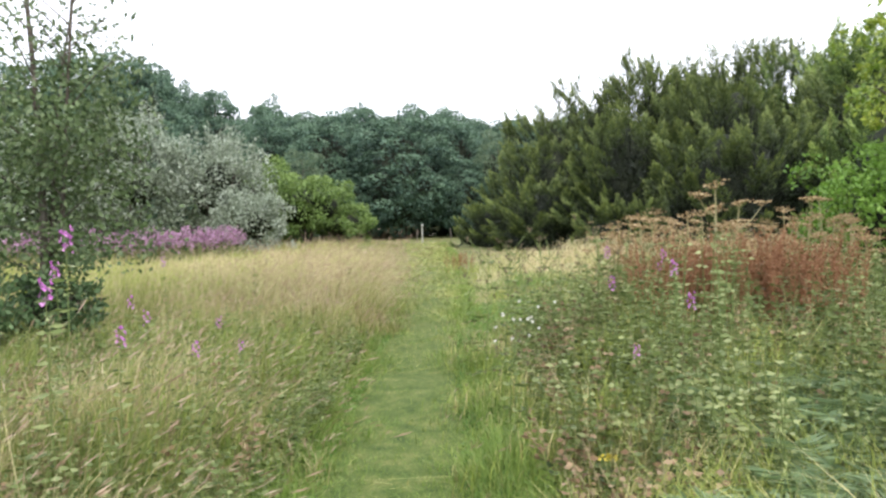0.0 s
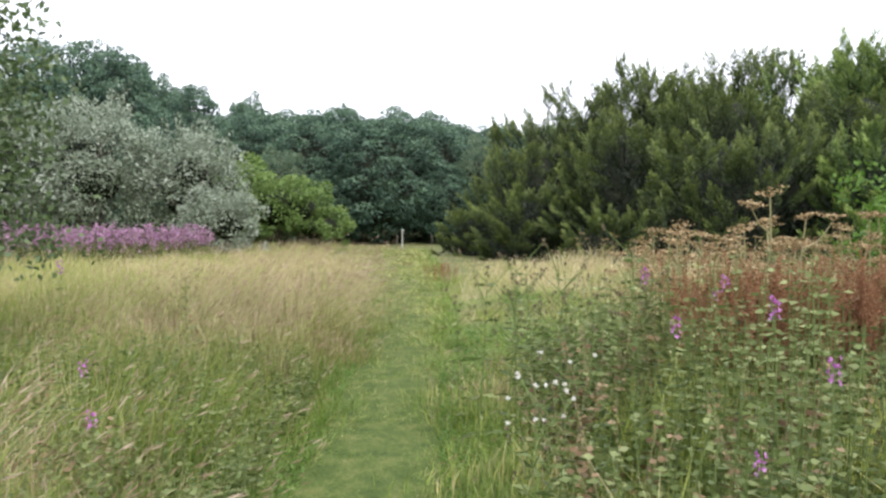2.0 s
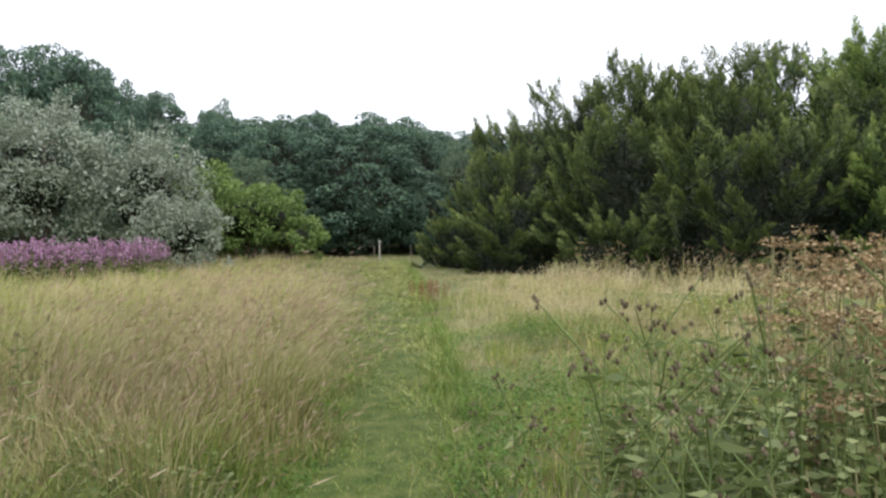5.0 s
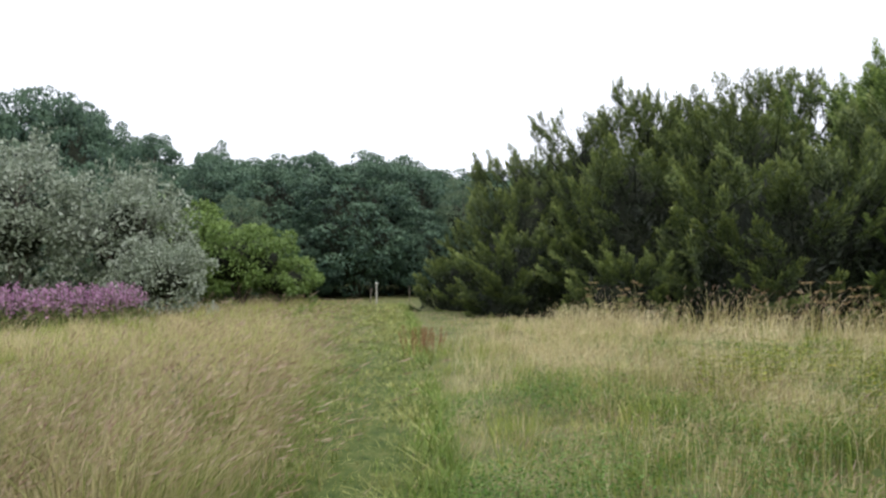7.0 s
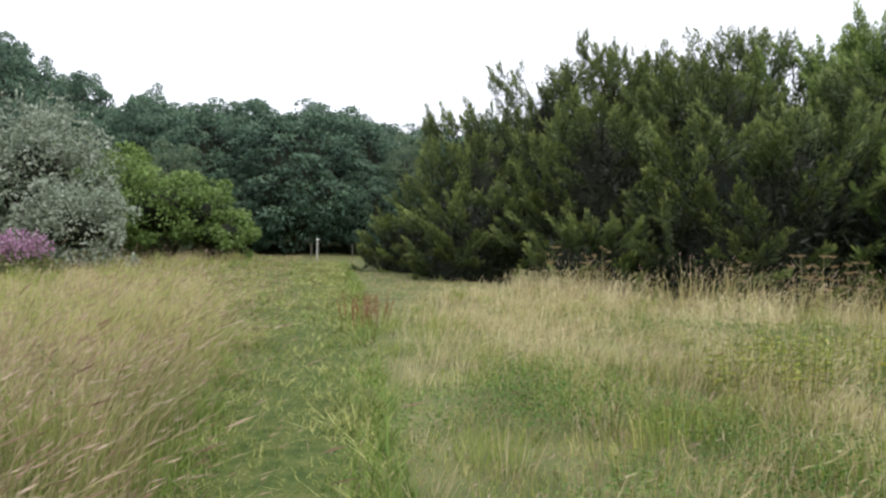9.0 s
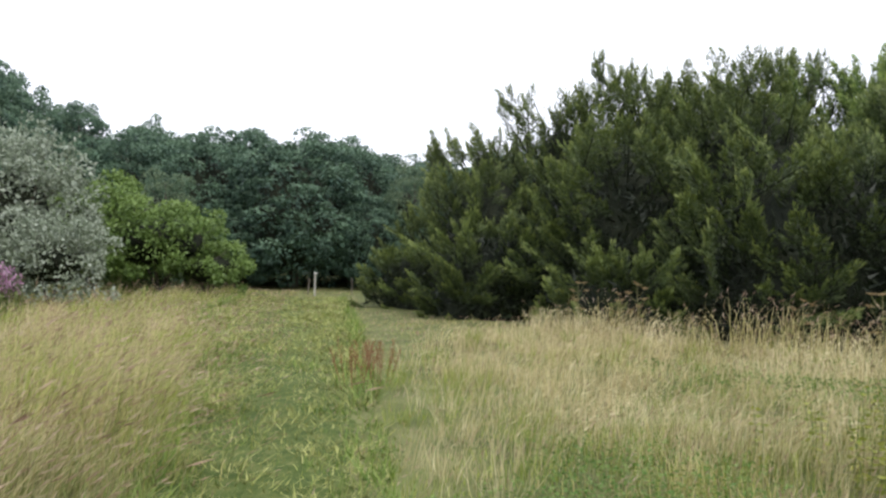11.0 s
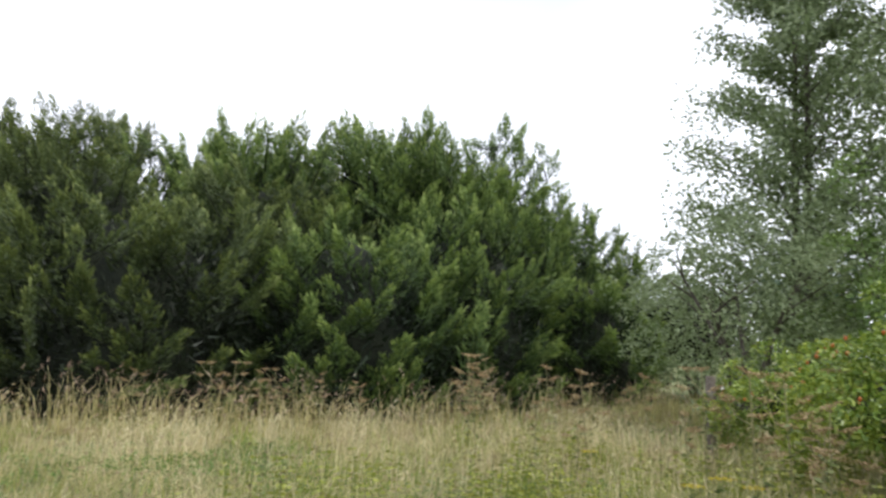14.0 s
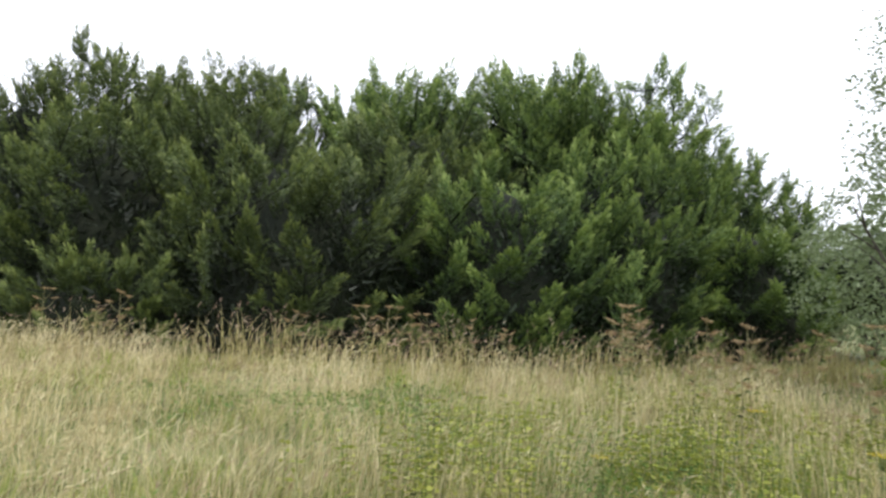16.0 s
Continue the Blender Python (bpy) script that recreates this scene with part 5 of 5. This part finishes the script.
def leafy_fields():
    """Nettles, tansy and other close herbs that nobody could count."""
    g, gs = Geo(), Geo()
    n = 2300
    x = 0.45 + 5.6 * rng.random(n) ** 1.15
    y = rng.uniform(1.3, 9.3, n)
    ok = (x < 0.72 * y + 1.6) & (x > 0.42 + 0.25 * rng.random(n) + np.interp(y, [0, 3, 9], [0.35, 0.1, 0.35]))
    for px, py in zip(x[ok], y[ok]):
        z = float(height(np.array(px), np.array(py)))
        h = (0.28 + (0.42 + 0.30 * min(1.0, max(0.0, (py - 3.5) / 3))) * min(1.0, (px - 0.3) / 1.3)) * (0.7 + 0.5 * rng.random()) * (0.75 if py < 3 else 1.0)
        c = float(patch(px, py, 0.8, 57))
        h = h * (0.62 + 0.62 * c)
        leafy_stem(g, gs, px, py, h + z, 0.066 + 0.035 * float(smooth(px, py, 0.7, 33)), 11, (0.09 * rng.normal(), 0.09 * rng.normal()), 0.06 + 0.72 * c, 0.34)
    tagged(new("nettle_bed", g.mesh("nettle_bed", M_HERB)), "thick bed of grey-green nettles and leafy herbs beside the path", "wild plants", kind="stuff")
    tagged(new("nettle_stems", gs.mesh("nettle_stems", M_GSTEM)), "thin stems of the nettles and leafy herbs", "wild plants", kind="stuff")
    # feathery fronds
    g = Geo()
    n = 420
    x = rng.uniform(0.9, 4.6, n)
    y = rng.uniform(1.6, 5.4, n)
    ok = x > 0.35 * y + 0.1
    for px, py in zip(x[ok], y[ok]):
        a = rng.random() * 6.283
        ln = 0.32 + 0.22 * rng.random()
        m = 24
        q = (np.arange(m) + 0.5) / m
        z0 = 0.30 + 0.22 * rng.random()
        ax = np.array([math.cos(a), math.sin(a), 0])
        pos = np.array([px, py, z0]) + ax * (ln * q)[:, None] + np.stack([0 * q, 0 * q, 0.16 * q - 0.22 * q * q], 1)
        sd = np.array([-math.sin(a), math.cos(a), 0])
        for s in (-1, 1):
            leaves(g, pos, sd * s + ax * 0.5 + rng.normal(size=(m, 3)) * 0.1, ln * 0.40 * np.sin(np.pi * (0.12 + 0.86 * (1 - q))) + 0.01, 0.015, rng.random() * 0.6 + 0.3 * rng.random(m))
        leaves(g, np.array([[px, py, 0.05]]), np.array([[0.05 * ax[0], 0.05 * ax[1], 1.0]]), z0, 0.012, 0.3)
    tagged(new("bracken", g.mesh("bracken", M_FERN)), "low feathery pale green fronds in the near undergrowth", "wild plants", kind="stuff")
    # coarse weeds in the left meadow
    g, gs = Geo(), Geo()
    n = 2500
    x = -0.95 - 5.5 * rng.random(n) ** 1.2
    y = rng.uniform(1.5, 9.0, n)
    ok = x > -(0.66 * y + 1.2)
    for px, py in zip(x[ok], y[ok]):
        z = float(height(np.array(px), np.array(py)))
        leafy_stem(g, gs, px, py, z + 0.30 + 0.38 * rng.random() * min(1, (-px - 0.6)), 0.07, 8, (0.06 * rng.normal() + 0.04, 0.06 * rng.normal()), ratio=0.34)
    tagged(new("meadow_weeds", g.mesh("meadow_weeds", M_HERB)), "green leafy weeds mixed through the long grass", "wild plants", kind="stuff")
    tagged(new("meadow_weed_stems", gs.mesh("meadow_weed_stems", M_GSTEM)), "thin stems of the leafy meadow weeds", "wild plants", kind="stuff")


leafy_fields()


def yellow_weeds():
    g, gs = Geo(), Geo()
    for cx, cy, c, r in ((6.5, 15.4, 110, 1.0), (4.6, 16.4, 50, 0.8), (8.2, 14.2, 90, 1.1), (5.2, 13.6, 50, 0.6), (9.6, 16.6, 70, 1.1), (7.0, 12.6, 80, 1.1), (5.9, 17.4, 40, 0.8), (8.3, 11.4, 80, 1.2), (9.6, 13.4, 50, 0.9)):
        for i in range(c):
            px, py = cx + rng.normal() * r * 0.5, cy + rng.normal() * r * 0.5
            leafy_stem(g, gs, px, py, 0.42 + 0.28 * rng.random(), 0.085, 8, (0.05 * rng.normal(), 0.05 * rng.normal()), ratio=0.36)
    tagged(new("yellowing_weeds", g.mesh("yellowing_weeds", M_YWEED)), "yellow-green leafy weeds in patches through the dry grass", "wild plants", kind="stuff")
    tagged(new("yellowing_weed_stems", gs.mesh("yellowing_weed_stems", M_GSTEM)), "stems of the yellow-green leafy weeds", "wild plants", kind="stuff")


yellow_weeds()


def withered(x, y, h, k):
    t = root("withered_weed", x, y, 0, "rust-brown withered weed collapsing among green nettles", "wild plant", "withered weeds")
    gs, gl = Geo(), Geo()
    for i in range(7):
        a = k + i * 2.4
        leafy_stem(gl, gs, 0.06 * math.cos(a), 0.06 * math.sin(a), h * (0.7 + 0.3 * rng.random()), 0.075, 10, (0.22 * math.cos(a), 0.22 * math.sin(a)))
    part("stem", gs, M_STEM, t)
    part("leaf", gl, M_WITHER, t)["kind"] = "stuff"


for i, (x, y, h) in enumerate([(0.72, 3.0, 0.5), (0.95, 3.2, 0.55), (0.85, 3.6, 0.5), (1.25, 2.7, 0.45), (0.7, 4.4, 0.55), (1.5, 3.9, 0.6), (2.2, 4.6, 0.75), (1.9, 6.0, 0.9), (2.4, 6.6, 1.0), (3.4, 5.6, 0.8), (0.95, 5.4, 0.8), (1.2, 6.9, 1.0), (-1.5, 3.0, 0.5), (-2.3, 3.8, 0.6), (-1.8, 5.8, 0.6), (-2.9, 7.2, 0.65), (-2.4, 10.4, 0.7), (-3.6, 12.2, 0.7), (2.9, 5.0, 0.8), (3.2, 6.3, 1.0), (1.6, 5.2, 0.8), (1.15, 4.6, 0.6), (2.6, 5.8, 0.9), (1.75, 7.2, 1.0), (0.85, 6.3, 0.8), (4.2, 8.6, 1.1), (2.0, 8.2, 1.0), (3.9, 6.2, 0.9), (-1.3, 4.2, 0.5), (-2.6, 5.0, 0.6), (-3.4, 6.4, 0.6)]):
    withered(x, y, h, i * 1.3)


def rosebay_stand():
    """The far purple stand before the willows."""
    g, gs = Geo(), Geo()
    n = 1250
    t = rng.random(n)
    x = -19.5 + 10.6 * t
    y = np.interp(x, [-20, -9], [29.6, 33.2]) + rng.normal(size=n) * 0.8
    for px, py in zip(x, y):
        h = 0.75 + 0.55 * rng.random() + 0.45 * float(patch(px, py, 1.6, 91))
        tube(gs, [(px, py, 0), (px + 0.03 * rng.normal(), py, h)], [0.012, 0.008], 3)
        m = 14
        zz = h - 0.5 * rng.random(m)
        leaves(g, np.stack([px + 0.03 * rng.normal(size=m), py + 0.03 * rng.normal(size=m), zz], 1), rng.normal(size=(m, 3)) + np.array([0, 0, 0.6]), 0.10, 0.06, rng.random(m))
        m = 8
        zz = 0.2 + (h - 0.7) * rng.random(m)
        leaves(gs, np.stack([px + 0 * zz, py + 0 * zz, zz], 1), rng.normal(size=(m, 3)), 0.16, 0.05, rng.random(m))
    tagged(new("rosebay_flowers", g.mesh("rosebay_flowers", M_PINKFAR)), "long drift of purple-pink rosebay flower spikes before the willows", "wild flowers", kind="stuff")
    tagged(new("rosebay_stems", gs.mesh("rosebay_stems", M_HERB)), "green stems and leaves of the purple rosebay drift", "wild flowers", kind="stuff")


rosebay_stand()


def ragwort(h, k):
    t = root("ragwort", 0, 0, 0, "yellow-flowered ragwort standing in the dry grass", "wild flower", "yellow ragworts")
    gs, gl, g = Geo(), Geo(), Geo()
    e = leafy_stem(gl, gs, 0, 0, h, 0.07, 8, (0.03, 0.02))
    for i in range(16):
        a = i * 2.4 + k
        r = 0.10 * math.sqrt((i + 0.5) / 16)
        c = e + np.array([math.cos(a) * r, math.sin(a) * r, 0.02])
        tube(gs, [e - np.array([0, 0, 0.08]), c], [0.002, 0.0015], 3)
        b = np.arange(6) * np.pi / 3
        leaves(g, np.repeat(c[None], 6, 0), np.stack([np.cos(b), np.sin(b), 0.25 + 0 * b], 1), 0.016, 0.010, rng.random(6))
    part("stem", gs, M_GSTEM, t)
    part("leaf", gl, M_HERB, t)["kind"] = "stuff"
    part("flower_head", g, M_YELLOW, t)
    return t


spread([lambda: ragwort(0.62, 0.3)], [(6.25, 13.75, 1.0), (6.05, 13.9, 0.95), (6.45, 13.6, 0.9), (5.3, 15.6, 0.7), (7.4, 15.2, 0.9), (1.0, 2.6, 0.7), (0.8, 3.7, 0.6)])
